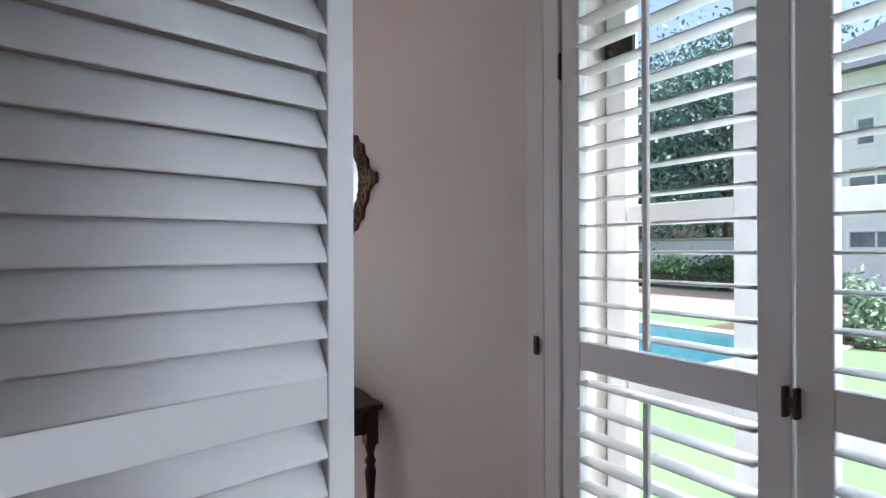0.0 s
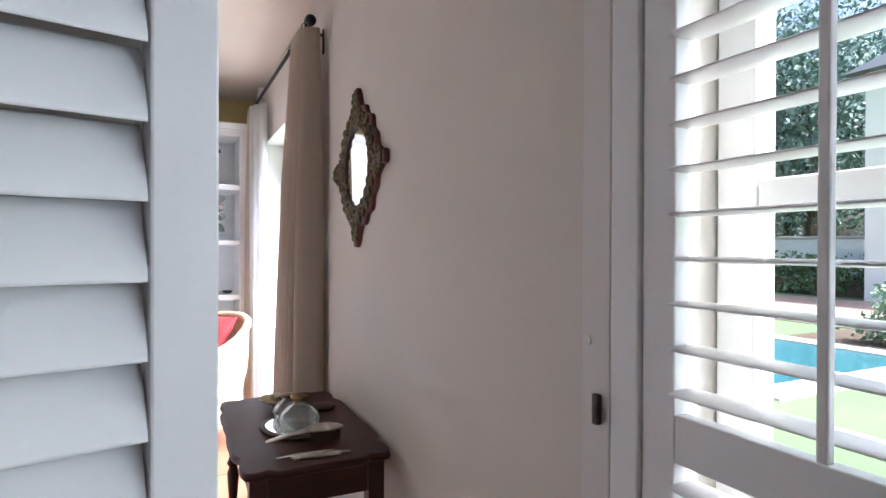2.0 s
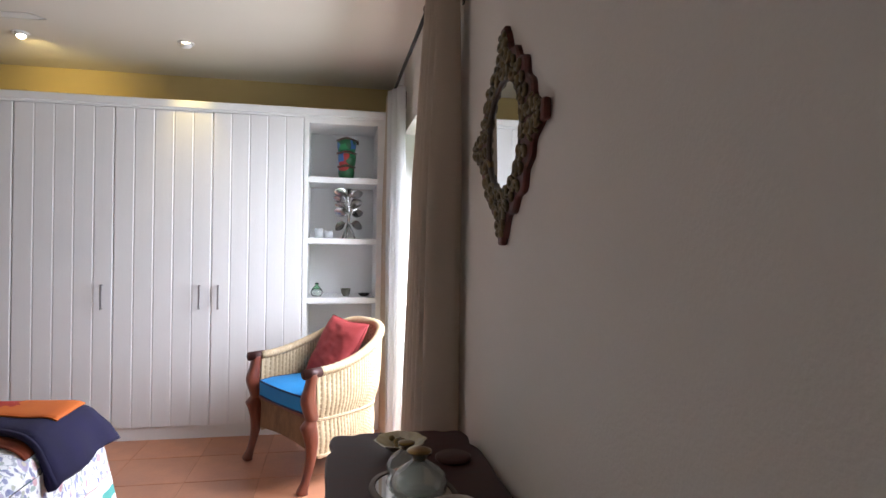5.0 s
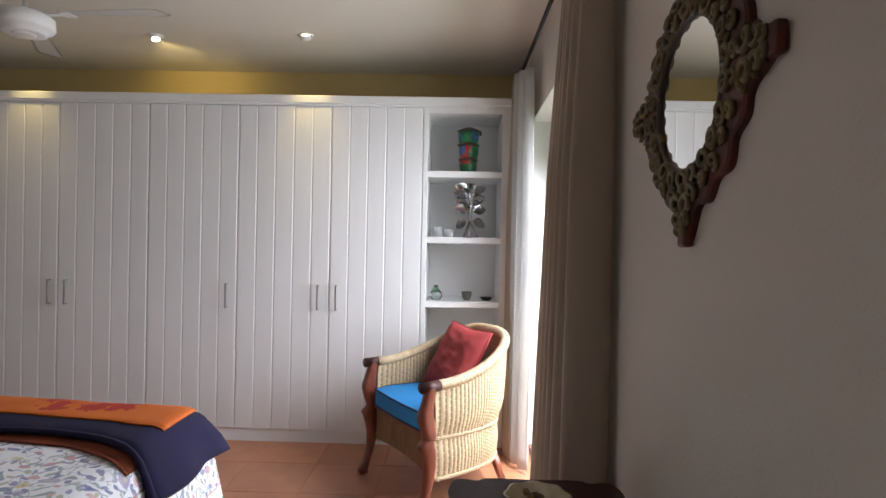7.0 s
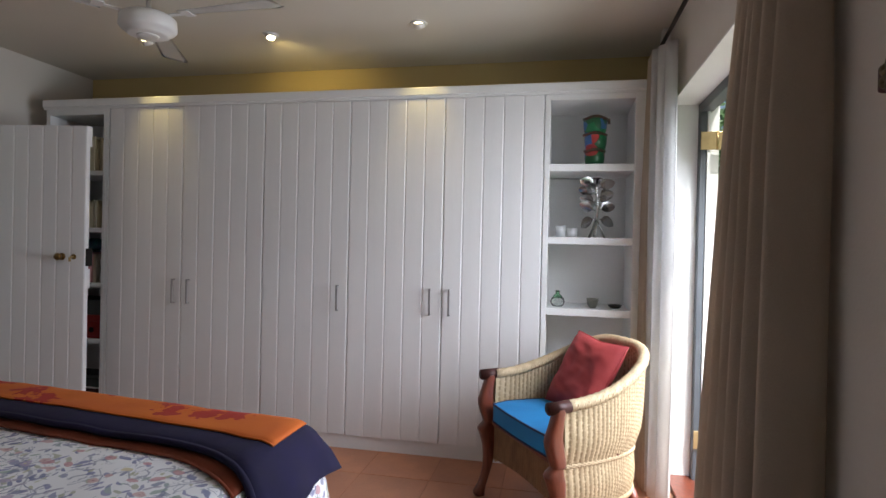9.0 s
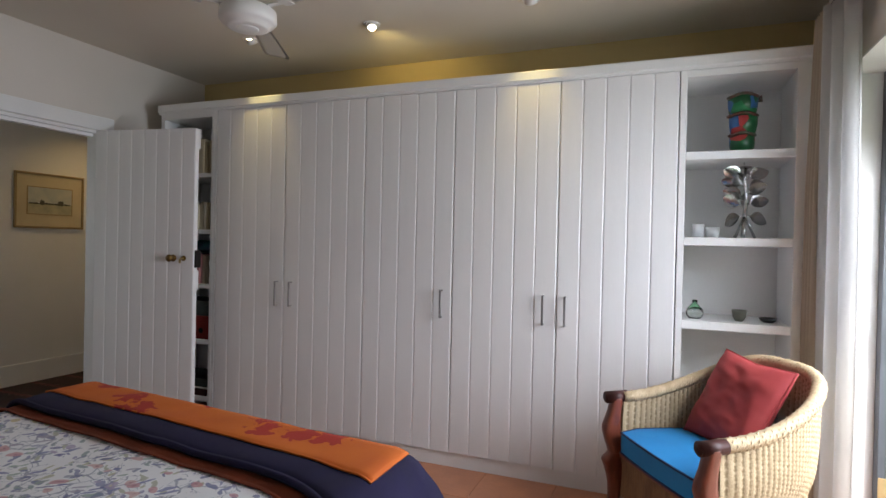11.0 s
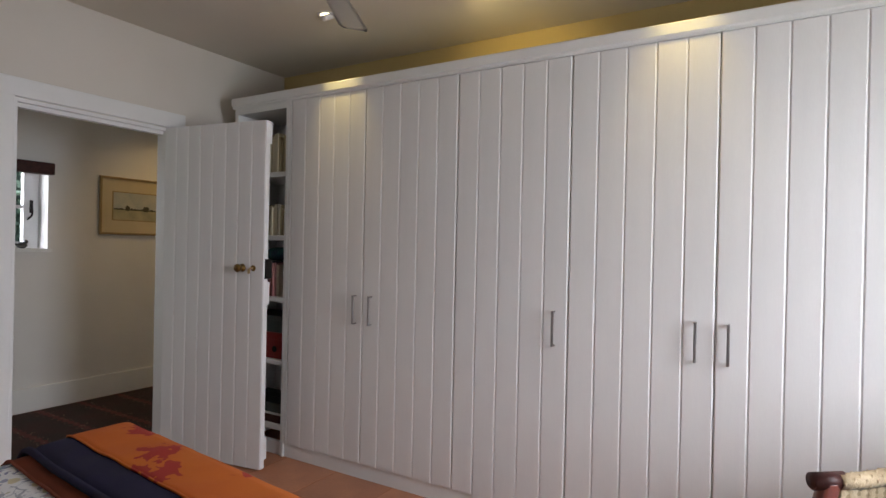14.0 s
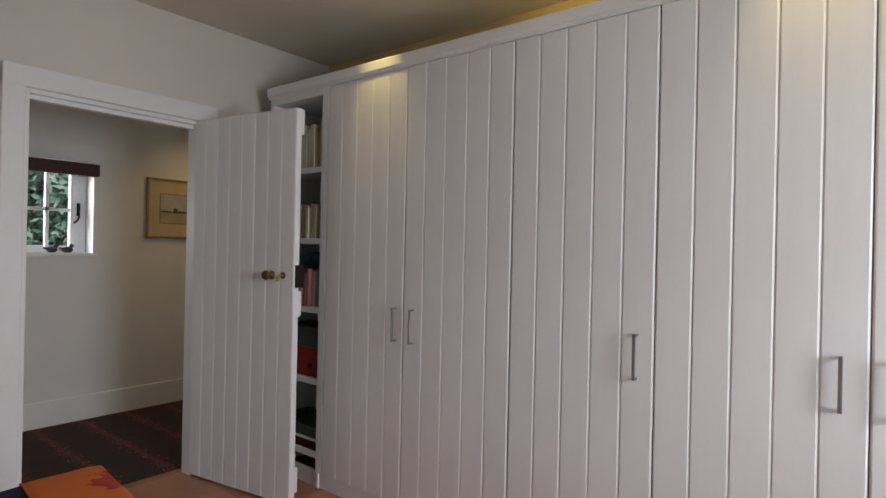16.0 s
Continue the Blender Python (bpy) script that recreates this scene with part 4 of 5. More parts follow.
lf = part("door_leaf", boxes((0.50, 0.545, 5.10, 5.14, 0.02, 2.06), (1.08, 1.16, 5.10, 5.14, 0.02, 2.06), (0.545, 1.08, 5.10, 5.14, 0.02, 0.20), (0.545, 1.08, 5.10, 5.14, 1.97, 2.06), bevel=0.003), WHITE, gd, "white glazed leaf standing open outside")
for z in (1.915, 0.255):
    part("hinge", boxes((0.150, 0.232, 5.045, 5.052, z - 0.05, z + 0.05), (0.238, 0.315, 5.045, 5.052, z - 0.05, z + 0.05), bevel=0.0015), BRASS, gd, "brass parliament hinge")
    part("hinge_pin", tube([(0.235, 5.047, z - 0.052), (0.235, 5.047, z + 0.052)], 0.006, 10), BRASS, gd, smooth=True)


# ---- dressing table and the things on it ----
TX0, TX1, TY0, TY1, TZ = 0.660, 1.140, 2.095, 2.955, 0.682
tb = thing("side_table", ((TX0 + TX1) / 2, (TY0 + TY1) / 2, 0), "dark mahogany side table with a shaped top and turned legs", "table")
tw, tl = (TX1 - TX0) / 2, (TY1 - TY0) / 2


def top_outline(n=160):
    out = []
    for k in range(n):
        a = 2 * math.pi * k / n
        c, s = math.cos(a), math.sin(a)
        m = max(abs(c), abs(s))
        x, y = c / m, s / m
        d = abs(abs(x) - abs(y))
        corner = max(0.0, 1 - d * 2.4)
        r = 1 - 0.075 * math.exp(-((d - 0.30) / 0.10) ** 2) - 0.085 * corner ** 2 - 0.015 * math.exp(-((d - 1.0) / 0.2) ** 2)
        out.append((x * tw * r, y * tl * (1 - (1 - r) * 0.55)))
    return out


bm = bmesh.new()
rings = []
for s, z in ((0.965, TZ - 0.026), (0.99, TZ - 0.022), (1.0, TZ - 0.013), (0.992, TZ - 0.004), (0.972, TZ)):
    rings.append([bm.verts.new((x * s, y * (1 - (1 - s) * 0.6), z)) for x, y in top_outline()])
for a, b in zip(rings, rings[1:]):
    for k in range(len(a)):
        bm.faces.new((a[k], a[(k + 1) % len(a)], b[(k + 1) % len(a)], b[k])).smooth = True
bm.faces.new(rings[0][::-1])
bm.faces.new(rings[-1])
part("tabletop", bm, DARKWOOD, tb)
for r in ((-tw + 0.05, -tw + 0.07, -tl + 0.07, tl - 0.07), (tw - 0.07, tw - 0.05, -tl + 0.07, tl - 0.07), (-tw + 0.05, tw - 0.05, -tl + 0.05, -tl + 0.07), (-tw + 0.05, tw - 0.05, tl - 0.07, tl - 0.05)):
    part("apron", boxes((*r, TZ - 0.125, TZ - 0.026), bevel=0.002), DARKWOOD, tb)
LEGP = [(0.016, 0), (0.020, 0.012), (0.013, 0.03), (0.016, 0.10), (0.021, 0.20), (0.017, 0.24), (0.024, 0.255), (0.015, 0.275), (0.020, 0.34), (0.024, 0.40), (0.016, 0.425), (0.025, 0.44), (0.014, 0.465), (0.020, 0.49), (0.026, 0.51), (0.026, 0.515)]
for sx in (-1, 1):
    for sy in (-1, 1):
        bm = lathe(LEGP, 18, centre=(sx * (tw - 0.062), sy * (tl - 0.062), 0))
        for f in bm.faces:
            f.smooth = True
        box(bm, sx * (tw - 0.062) - 0.026, sx * (tw - 0.062) + 0.026, sy * (tl - 0.062) - 0.026, sy * (tl - 0.062) + 0.026, 0.512, TZ - 0.026, bevel=0.003)
        part("leg", bm, DARKWOOD, tb)

# hand mirror lying flat, two scent bottles, bowl, brush, comb and dark box
hm = thing("hand_mirror", pose(0.885, 2.455, TZ, 0, 0, 20), "oval hand mirror lying face up on the table", "mirror")
bm = lathe([(0.105, 0.0), (0.115, 0.006), (0.112, 0.013), (0.098, 0.015)], 40, cap=False)
bmesh.ops.scale(bm, vec=(0.92, 1.28, 1), verts=bm.verts)
part("frame", bm, BRONZE, hm, "dark bronze rim", True)
bm = lathe([(0.0005, 0.0125), (0.100, 0.0125)], 40, cap=False)
bmesh.ops.scale(bm, vec=(0.92, 1.28, 1), verts=bm.verts)
part("glass", bm, MIRROR, hm)


def scent_bottle(at, s, label):
    root = thing("scent_bottle", (*at,), label, "bottle", "scent bottles")
    prof = [(0.001, 0), (0.040 * s, 0.0), (0.052 * s, 0.012 * s), (0.055 * s, 0.03 * s), (0.046 * s, 0.055 * s), (0.026 * s, 0.075 * s), (0.015 * s, 0.084 * s), (0.014 * s, 0.096 * s), (0.024 * s, 0.102 * s), (0.020 * s, 0.104 * s), (0.010 * s, 0.096 * s), (0.010 * s, 0.084 * s), (0.040 * s, 0.050 * s), (0.047 * s, 0.03 * s), (0.036 * s, 0.008 * s), (0.001, 0.008 * s)]
    prof = [(r, z * 0.78) for r, z in prof]
    bm = lathe(prof, 28, cap=False)
    for v in bm.verts:
        a = math.atan2(v.co.y, v.co.x)
        k = 1 + 0.035 * math.cos(14 * a) * (1 if math.hypot(v.co.x, v.co.y) > 0.03 * s else 0)
        v.co.x *= k
        v.co.y *= k
    part("flask", bm, CUTGLASS, root, "cloudy ribbed cut glass", True)
    part("stopper", lathe([(0.012 * s, 0.066 * s), (0.012 * s, 0.080 * s), (0.023 * s, 0.082 * s), (0.024 * s, 0.085 * s), (0.014 * s, 0.087 * s), (0.001, 0.088 * s)], 20, cap=False), OLDBRASS, root, "flat tarnished brass stopper", True)
    return root


scent_bottle((0.895, 2.425, TZ + 0.0135), 1.30, "squat ribbed glass scent bottle on the hand mirror")
scent_bottle((0.880, 2.565, TZ + 0.0135), 0.98, "smaller ribbed glass scent bottle on the hand mirror")

bw = thing("bowl", (0.888, 2.770, TZ), "shallow pale china bowl with a lobed rim", "bowl")
bm = lathe([(0.001, 0.0), (0.028, 0.0), (0.030, 0.006), (0.052, 0.018), (0.076, 0.034), (0.080, 0.036), (0.074, 0.036), (0.050, 0.022), (0.026, 0.010), (0.001, 0.009)], 40, cap=False)
for v in bm.verts:
    a = math.atan2(v.co.y, v.co.x)
    r = math.hypot(v.co.x, v.co.y)
    k = 1 + 0.05 * math.cos(8 * a) * min(1, r / 0.06)
    v.co.x *= k
    v.co.y *= k
CHINA = mat("ivory_china", (0.62, 0.58, 0.47), 0.25, col2=(0.48, 0.42, 0.24), scale=18, fine=60, bump=0.02)
part("dish", bm, CHINA, bw, smooth=True)
bm = bmesh.new()
for k in range(14):
    a, r = random.uniform(0, 6.28), random.uniform(0.0, 0.04)
    bmesh.ops.create_icosphere(bm, subdivisions=1, radius=random.uniform(0.007, 0.012), matrix=pose(r * math.cos(a), r * math.sin(a), 0.026 + random.uniform(0, .006), random.uniform(0, 90), 0, 0))
part("petals", bm, mat("dried_petals", (0.42, 0.30, 0.10), 0.8, col2=(0.10, 0.08, 0.06), scale=40), bw, "dried yellow and grey petals")

br = thing("hair_brush", pose(0.892, 2.285, TZ, 0, 0, 14), "silver-backed hair brush lying on its bristles", "brush")
back = []
for k in range(15):
    t = k / 14
    back.append((-0.135 + 0.265 * t, 0, 0.036 + 0.010 * math.sin(t * 3.1)))
rad = [0.009, 0.013, 0.014, 0.012, 0.011, 0.012, 0.015, 0.018, 0.025, 0.030, 0.033, 0.034, 0.032, 0.024, 0.008]
bm = tube(back, rad, 14, flat=0.38)
part("back", bm, SILVER, br, "embossed silver back", True)
bm = bmesh.new()
for i in range(13):
    for j in range(7):
        x, y = 0.018 + 0.008 * i, -0.024 + 0.008 * j
        if ((x - 0.066) / 0.056) ** 2 + (y / 0.028) ** 2 < 1:
            tube([(x, y, 0.036), (x + 0.002, y * 1.08, 0.001)], 0.0022, 4, bm)
part("bristles", bm, mat("boar_bristle", (0.12, 0.08, 0.04), 0.9), br, "brown bristles")
cb = thing("comb", pose(0.905, 2.158, TZ, 0, 0, -4), "silver-spined comb lying on the table", "comb")
part("spine", tube([(-0.085, 0.008, 0.006), (-0.04, 0.013, 0.006), (0.04, 0.012, 0.006), (0.095, 0.004, 0.006)], [0.005, 0.008, 0.008, 0.006], 10, flat=0.55), SILVER, cb, smooth=True)
bm = bmesh.new()
for k in range(34):
    x = -0.078 + 0.0042 * k
    box(bm, x, x + 0.0022, -0.012, 0.012, 0.003, 0.007)
part("teeth", bm, SILVER, cb)
solo("nail_file", tube([(-0.09, 0, 0.004), (-0.02, 0.002, 0.004), (0.02, 0.002, 0.004), (0.09, 0.0, 0.004)], [0.003, 0.007, 0.005, 0.002], 8, flat=0.5), SILVER, "slim silver manicure tool on the table", "nail file", at=(0.870, 2.195, TZ))
solo("trinket_box", lathe([(0.001, 0), (0.050, 0), (0.054, 0.004), (0.054, 0.011), (0.048, 0.015), (0.001, 0.016)], 28, cap=False), DARKWOOD, "round dark wooden box at the back of the table", "box", at=(1.035, 2.675, TZ), smooth=True)

# ---- carved wall mirror ----
MY, MZ = 2.574, 1.634
wm = thing("wall_mirror", Matrix.Translation((E, MY, MZ)) @ Matrix.Diagonal((0.96, 0.905, 0.87, 1)), "oval mirror in a worn carved gilt frame", "mirror")
GA, GB = 0.166, 0.172      # half sizes of the glass


def plate_r(a):
    """Outline of the carved board: an oval with a crest at each side."""
    c, s = math.cos(a), math.sin(a)
    oval = 1 / math.sqrt((c / 0.264) ** 2 + (s / 0.270) ** 2)
    side = 0.074 * math.exp(-(min(abs(a), abs(a - math.pi), abs(a - 2 * math.pi)) / 0.20) ** 2)
    crest = 0.068 * math.exp(-((a - math.pi / 2) / 0.17) ** 2) + 0.068 * math.exp(-((a - 1.5 * math.pi) / 0.17) ** 2)
    return oval + side + crest + 0.010 * math.cos(16 * a)


bm = bmesh.new()
NR = 192
rings = []
for off, x in ((0.0, 0.0), (0.0, -0.013), (-0.006, -0.018)):
    rings.append([bm.verts.new((x, -(plate_r(2 * math.pi * k / NR) + off) * math.cos(2 * math.pi * k / NR), (plate_r(2 * math.pi * k / NR) + off) * math.sin(2 * math.pi * k / NR))) for k in range(NR)])
for s, x in ((1.04, -0.018), (1.0, -0.004)):
    rings.append([bm.verts.new((x, -GA * s * math.cos(2 * math.pi * k / NR), GB * s * math.sin(2 * math.pi * k / NR))) for k in range(NR)])
for a, b in zip(rings, rings[1:]):
    for k in range(NR):
        bm.faces.new((a[k], b[k], b[(k + 1) % NR], a[(k + 1) % NR]))
bmesh.ops.recalc_face_normals(bm, faces=bm.faces)
part("board", bm, GILTRED, wm, "worn red-brown ground")
gl = part("glass", lathe([(0.0005, 0.0), (1.0, 0.0)], 64, cap=False), MIRROR, wm)
gl.matrix_local = pose(-0.0135, 0, 0, 0, -90, 0) @ Matrix.Diagonal((GB * 1.02, GA * 1.02, 1, 1))
part("inner_rim", tube([(-0.014, -(GA + 0.008) * math.cos(2 * math.pi * k / 72), (GB + 0.008) * math.sin(2 * math.pi * k / 72)) for k in range(72)], 0.009, 10, closed=True), DARKRIM, wm, "dark moulded inner rim", True)


def scroll(cy, cz, size, turn, hand, thick=0.0085, depth=-0.030, coils=1.35):
    pts, rad = [], []
    for k in range(26):
        t = k / 25
        a = turn + hand * t * coils * 2 * math.pi
        r = size * (1 - 0.80 * t)
        pts.append((depth - 0.007 * math.sin(t * 3.14), cy + r * math.cos(a), cz + r * math.sin(a)))
        rad.append(thick * (0.45 + 0.75 * math.sin(math.pi * min(1, 0.15 + 0.85 * t)) ** 0.6))
    return pts, rad


rng = random.Random(4)


def carve(pts, rad):
    part("scroll", tube(pts, rad, n=6), GILT, wm, smooth=True)


for ring_r, count, size in ((0.196, 22, 0.028), (0.232, 26, 0.020)):
    for k in range(count):
        a = 2 * math.pi * (k + 0.5 * (count % 4 == 2)) / count
        cy, cz = -ring_r * math.cos(a), ring_r * 1.03 * math.sin(a)
        carve(*scroll(cy, cz, size * rng.uniform(0.85, 1.1), a + rng.uniform(-0.5, 0.5), 1 if k % 2 else -1, 0.0062, -0.017))
for sgn in (-1, 1):
    for d, size in ((0.270, 0.032), (0.308, 0.024), (0.334, 0.015)):
        for h in (-1, 1):
            carve(*scroll(sgn * d, h * size * 1.05, size, h * 1.4, h * sgn, 0.0065, -0.017))
            carve(*scroll(h * size * 0.9, sgn * (d - 0.012), size * 0.9, 1.57 * sgn, h * sgn, 0.0065, -0.017))
for k in range(30):
    a = 2 * math.pi * k / 30
    r0, r1 = 0.184, 0.218
    carve([(-0.015, -r0 * math.cos(a), r0 * 1.05 * math.sin(a)), (-0.022, -(r0 + 0.02) * math.cos(a + 0.06), (r0 + 0.02) * 1.05 * math.sin(a + 0.06)), (-0.015, -r1 * math.cos(a + 0.16), r1 * 1.05 * math.sin(a + 0.16))], [0.003, 0.007, 0.002])
for cy, cz, sy, sz in ((0, 0.335, 0.026, 0.016), (0, -0.335, 0.022, 0.024), (0.350, 0, 0.020, 0.03), (-0.350, 0, 0.020, 0.03)):
    part("boss", boxes((-0.024, -0.002, cy - sy, cy + sy, cz - sz, cz + sz), bevel=0.008), GILTRED, wm, "worn red end boss")


# ---- ornaments on the display shelves ----
def painted_pot():
    m = bpy.data.materials.new("painted_patches")
    m.use_nodes = True
    n, l = m.node_tree.nodes, m.node_tree.links
    b = n["Principled BSDF"]
    b.inputs["Roughness"].default_value = 0.35
    tc, v, r, sep = n.new("ShaderNodeTexCoord"), n.new("ShaderNodeTexVoronoi"), n.new("ShaderNodeValToRGB"), n.new("ShaderNodeSeparateColor")
    v.inputs["Scale"].default_value = 17
    l.new(tc.outputs["Object"], v.inputs["Vector"])
    l.new(v.outputs["Color"], sep.inputs[0])
    l.new(sep.outputs[0], r.inputs[0])
    r.color_ramp.interpolation = "CONSTANT"
    while len(r.color_ramp.elements) < 5:
        r.color_ramp.elements.new(0.5)
    for e, p, c in zip(r.color_ramp.elements, (0, 0.42, 0.60, 0.75, 0.9), ((0.012, 0.10, 0.035), (0.05, 0.16, 0.42), (0.42, 0.05, 0.05), (0.02, 0.20, 0.07), (0.55, 0.16, 0.14))):
        e.position, e.color = p, (*c, 1)
    l.new(r.outputs[0], b.inputs["Base Color"])
    return m


POTM = painted_pot()
vs = thing("vase", (0.750, FY + 0.12, NSH[0]), "stacked pottery vase painted green, red and blue", "vase")
PRING = mat("dark_red_glaze", (0.14, 0.02, 0.02), 0.35, col2=(0.02, 0.06, 0.03), scale=30)
for k, (z0, z1, r0, r1) in enumerate(((0.0, 0.088, 0.050, 0.058), (0.088, 0.185, 0.054, 0.066), (0.185, 0.285, 0.058, 0.070))):
    bm = lathe([(0.001, z0), (r0, z0), ((r0 + r1) / 2 + 0.004, (z0 + z1) / 2), (r1, z1 - 0.006), (r1 - 0.008, z1), (r1 - 0.014, z1 - 0.01), (0.001, z1 - 0.012)], 28, cap=False, centre=(0.004 * (k % 2), 0.003 * k, 0))
    part("tier", bm, POTM, vs, smooth=True)
for z, r in ((0.090, 0.058), (0.188, 0.066), (0.283, 0.068)):
    part("rope", tube([(r * math.cos(a), r * math.sin(a), z + 0.005 * math.sin(3 * a)) for a in (2 * math.pi * k / 40 for k in range(40))], 0.008, 8, closed=True), PRING, vs, smooth=True)
part("knob", tube([(0.060, 0, 0.265), (0.080, 0, 0.28), (0.078, 0, 0.255)], 0.010, 8), PRING, vs, smooth=True)

fl = thing("metal_flower", (0.768, FY + 0.10, NSH[1]), "flower sculpture of shiny pressed tin leaves", "sculpture")
for a in (0.4, 2.3, 4.5):
    part("foot", tube([(0.055 * math.cos(a), 0.055 * math.sin(a), 0.004), (0.026 * math.cos(a), 0.026 * math.sin(a), 0.06), (0.004 * math.cos(a), 0.004 * math.sin(a), 0.11)], [0.011, 0.009, 0.007], 8, flat=0.5), CHROME, fl, smooth=True)
part("stem", tube([(0, 0, 0.09), (0.006, 0, 0.20), (-0.004, 0, 0.30), (0, 0, 0.345)], [0.010, 0.010, 0.008, 0.006], 8), CHROME, fl, smooth=True)


def spoon_leaf(length, width):
    bm = bmesh.new()

    def fn(u, v):
        t = u
        w = width * math.sin(math.pi * min(1, max(0, (t - 0.22) / 0.78)) ** 0.8) ** 0.7 + 0.003
        b = (2 * v - 1)
        return Vector((t * length, b * w, 0.25 * width * (b * b - 1) * math.sin(math.pi * t) + 0.016 * math.sin(t * 3)))
    grid(bm, 14, 8, fn)
    return mesh_of("leaf", bm, CHROME)


LEAFM = spoon_leaf(0.112, 0.034)
for z, a, up in ((0.12, 3.5, -32), (0.115, 0.3, -20), (0.155, 3.3, 26), (0.165, 0.2, 14), (0.18, 4.7, 30), (0.20, 2.9, 22), (0.21, 5.9, 26), (0.235, 0.4, 20), (0.25, 4.2, 34), (0.265, 3.0, 14), (0.29, 0.1, 24), (0.30, 3.4, 22), (0.31, 1.6, 40)):
    p = part("leaf", LEAFM, CHROME, fl)
    p.matrix_local = pose(0, 0, z) @ pose(0, 0, 0, 0, 0, math.degrees(a)) @ pose(0, 0, 0, 64, -up, 0)
bm = bmesh.new()
for k in range(9):
    a = 2 * math.pi * k / 9
    tube([(0, 0, 0.345), (0.022 * math.cos(a), 0.022 * math.sin(a), 0.357), (0.044 * math.cos(a), 0.044 * math.sin(a), 0.352)], [0.004, 0.010, 0.003], 6, bm, flat=0.4)
part("bloom", bm, CHROME, fl, smooth=True)

MILKY = mat("milky_glass", (0.58, 0.59, 0.60), 0.25, bump=0.02, var=0.03)
for x, h, r in ((0.560, 0.070, 0.030), (0.628, 0.055, 0.034)):
    cd = thing("candle_glass", (x, FY + 0.14, NSH[1]), "small frosted glass candle holder", "candle holder", "candle glasses")
    part("glass", lathe([(0.001, 0), (r * .9, 0), (r, h), (r - 0.004, h), (r * .85, 0.008), (0.001, 0.008)], 24, cap=False), MILKY, cd, smooth=True)
    part("wax", lathe([(0.001, 0.009), (r * .80, 0.009), (r * .84, h * .6), (0.001, h * .6)], 20, cap=False), PLASTIC, cd, "white wax", True)

bt = thing("glass_bottle", (0.552, FY + 0.13, NSH[2]), "round clear glass bottle with a green top", "bottle")
part("body", lathe([(0.001, 0.0), (0.030, 0.0), (0.042, 0.018), (0.043, 0.034), (0.034, 0.056), (0.028, 0.052), (0.037, 0.033), (0.036, 0.019), (0.026, 0.005), (0.001, 0.005)], 26, cap=False), BOTTLE, bt, smooth=True)
part("top", lathe([(0.036, 0.050), (0.022, 0.068), (0.011, 0.078), (0.014, 0.094), (0.010, 0.096), (0.006, 0.078), (0.018, 0.064), (0.031, 0.049)], 24, cap=False), GREENG, bt, "green glass shoulder and lip", True)
STONE = mat("grey_green_pottery", (0.15, 0.15, 0.12), 0.6, fine=90, bump=0.2)
solo("cup", lathe([(0.001, 0), (0.018, 0), (0.030, 0.020), (0.033, 0.044), (0.036, 0.056), (0.031, 0.056), (0.027, 0.022), (0.001, 0.008)], 22, cap=False), STONE, "small grey-green pottery cup on the shelf", "cup", at=(0.758, FY + 0.12, NSH[2]), smooth=True)
solo("dish", lathe([(0.001, 0), (0.022, 0), (0.036, 0.010), (0.042, 0.022), (0.038, 0.022), (0.020, 0.006), (0.001, 0.005)], 24, cap=False), mat("black_glaze", (0.012, 0.012, 0.012), 0.3), "small shallow black dish on the shelf", "dish", at=(0.890, FY + 0.14, NSH[2]), smooth=True)


# ---- bookcase contents ----
COVERS = [(0.64, 0.58, 0.42), (0.56, 0.49, 0.31), (0.68, 0.64, 0.53), (0.46, 0.39, 0.24), (0.32, 0.09, 0.08), (0.12, 0.14, 0.22), (0.55, 0.25, 0.26), (0.55, 0.36, 0.37)]
BOOKM = [mat("book_cover", c, 0.7, fine=120, bump=0.1, spread=0.2) for c in COVERS]
PAPER = mat("book_paper", (0.62, 0.57, 0.45), 0.9, fine=200, bump=0.2)


def book(x, z, w, h, d, m, lean=0.0, front=0.05):
    root = thing("book", pose(x, FY + front, z, 0, lean, 0), "upright book on the bookcase shelf", "book", "shelf books")
    part("cover", boxes((0, 0.002, 0, d, 0, h), (w - 0.002, w, 0, d, 0, h), (0.002, w - 0.002, 0, 0.002, 0, h)), m, root)
    part("pages", boxes((0.0022, w - 0.0022, 0.0025, d - 0.004, 0.003, h - 0.003)), PAPER, root)


rng = random.Random(11)
for z, pick, hs, x_end in ((BSH[0], (0, 1, 2, 2, 3), (0.20, 0.25), -2.58), (BSH[1], (0, 1, 2, 3, 0), (0.15, 0.20), -2.58), (BSH[2], (6, 7, 4, 2, 5), (0.18, 0.22), -2.64)):
    x = -2.99
    while x < x_end - 0.02:
        w = rng.uniform(0.009, 0.022)
        book(x, z + 0.0005, w, rng.uniform(*hs), rng.uniform(0.15, 0.18), BOOKM[rng.choice(pick)], front=rng.uniform(0.010, 0.032))
        x += w + 0.0012
jar = solo("jar", lathe([(0.001, 0), (0.022, 0), (0.024, 0.02), (0.018, 0.10), (0.022, 0.13), (0.026, 0.16), (0.001, 0.168)], 18, cap=False), PLASTIC, "pale painted ornament beside the books", "ornament", at=(-2.606, FY + 0.06, BSH[2]), smooth=True)
bagm = mat("striped_bag", (0.02, 0.05, 0.10), 0.7, col2=(0.02, 0.18, 0.16), scale=18, fine=60)
solo("cloth_bag", grid(bmesh.new(), 24, 14, lambda u, v: Vector((0.12 * math.sin(math.pi * v) * math.cos(6.283 * u), 0.07 * math.sin(math.pi * v) * math.sin(6.283 * u), 0.045 - 0.045 * math.cos(math.pi * v)))), bagm, "dark striped cloth bag lying on the books", "bag", at=(-2.74, FY + 0.12, BSH[2] + 0.222))


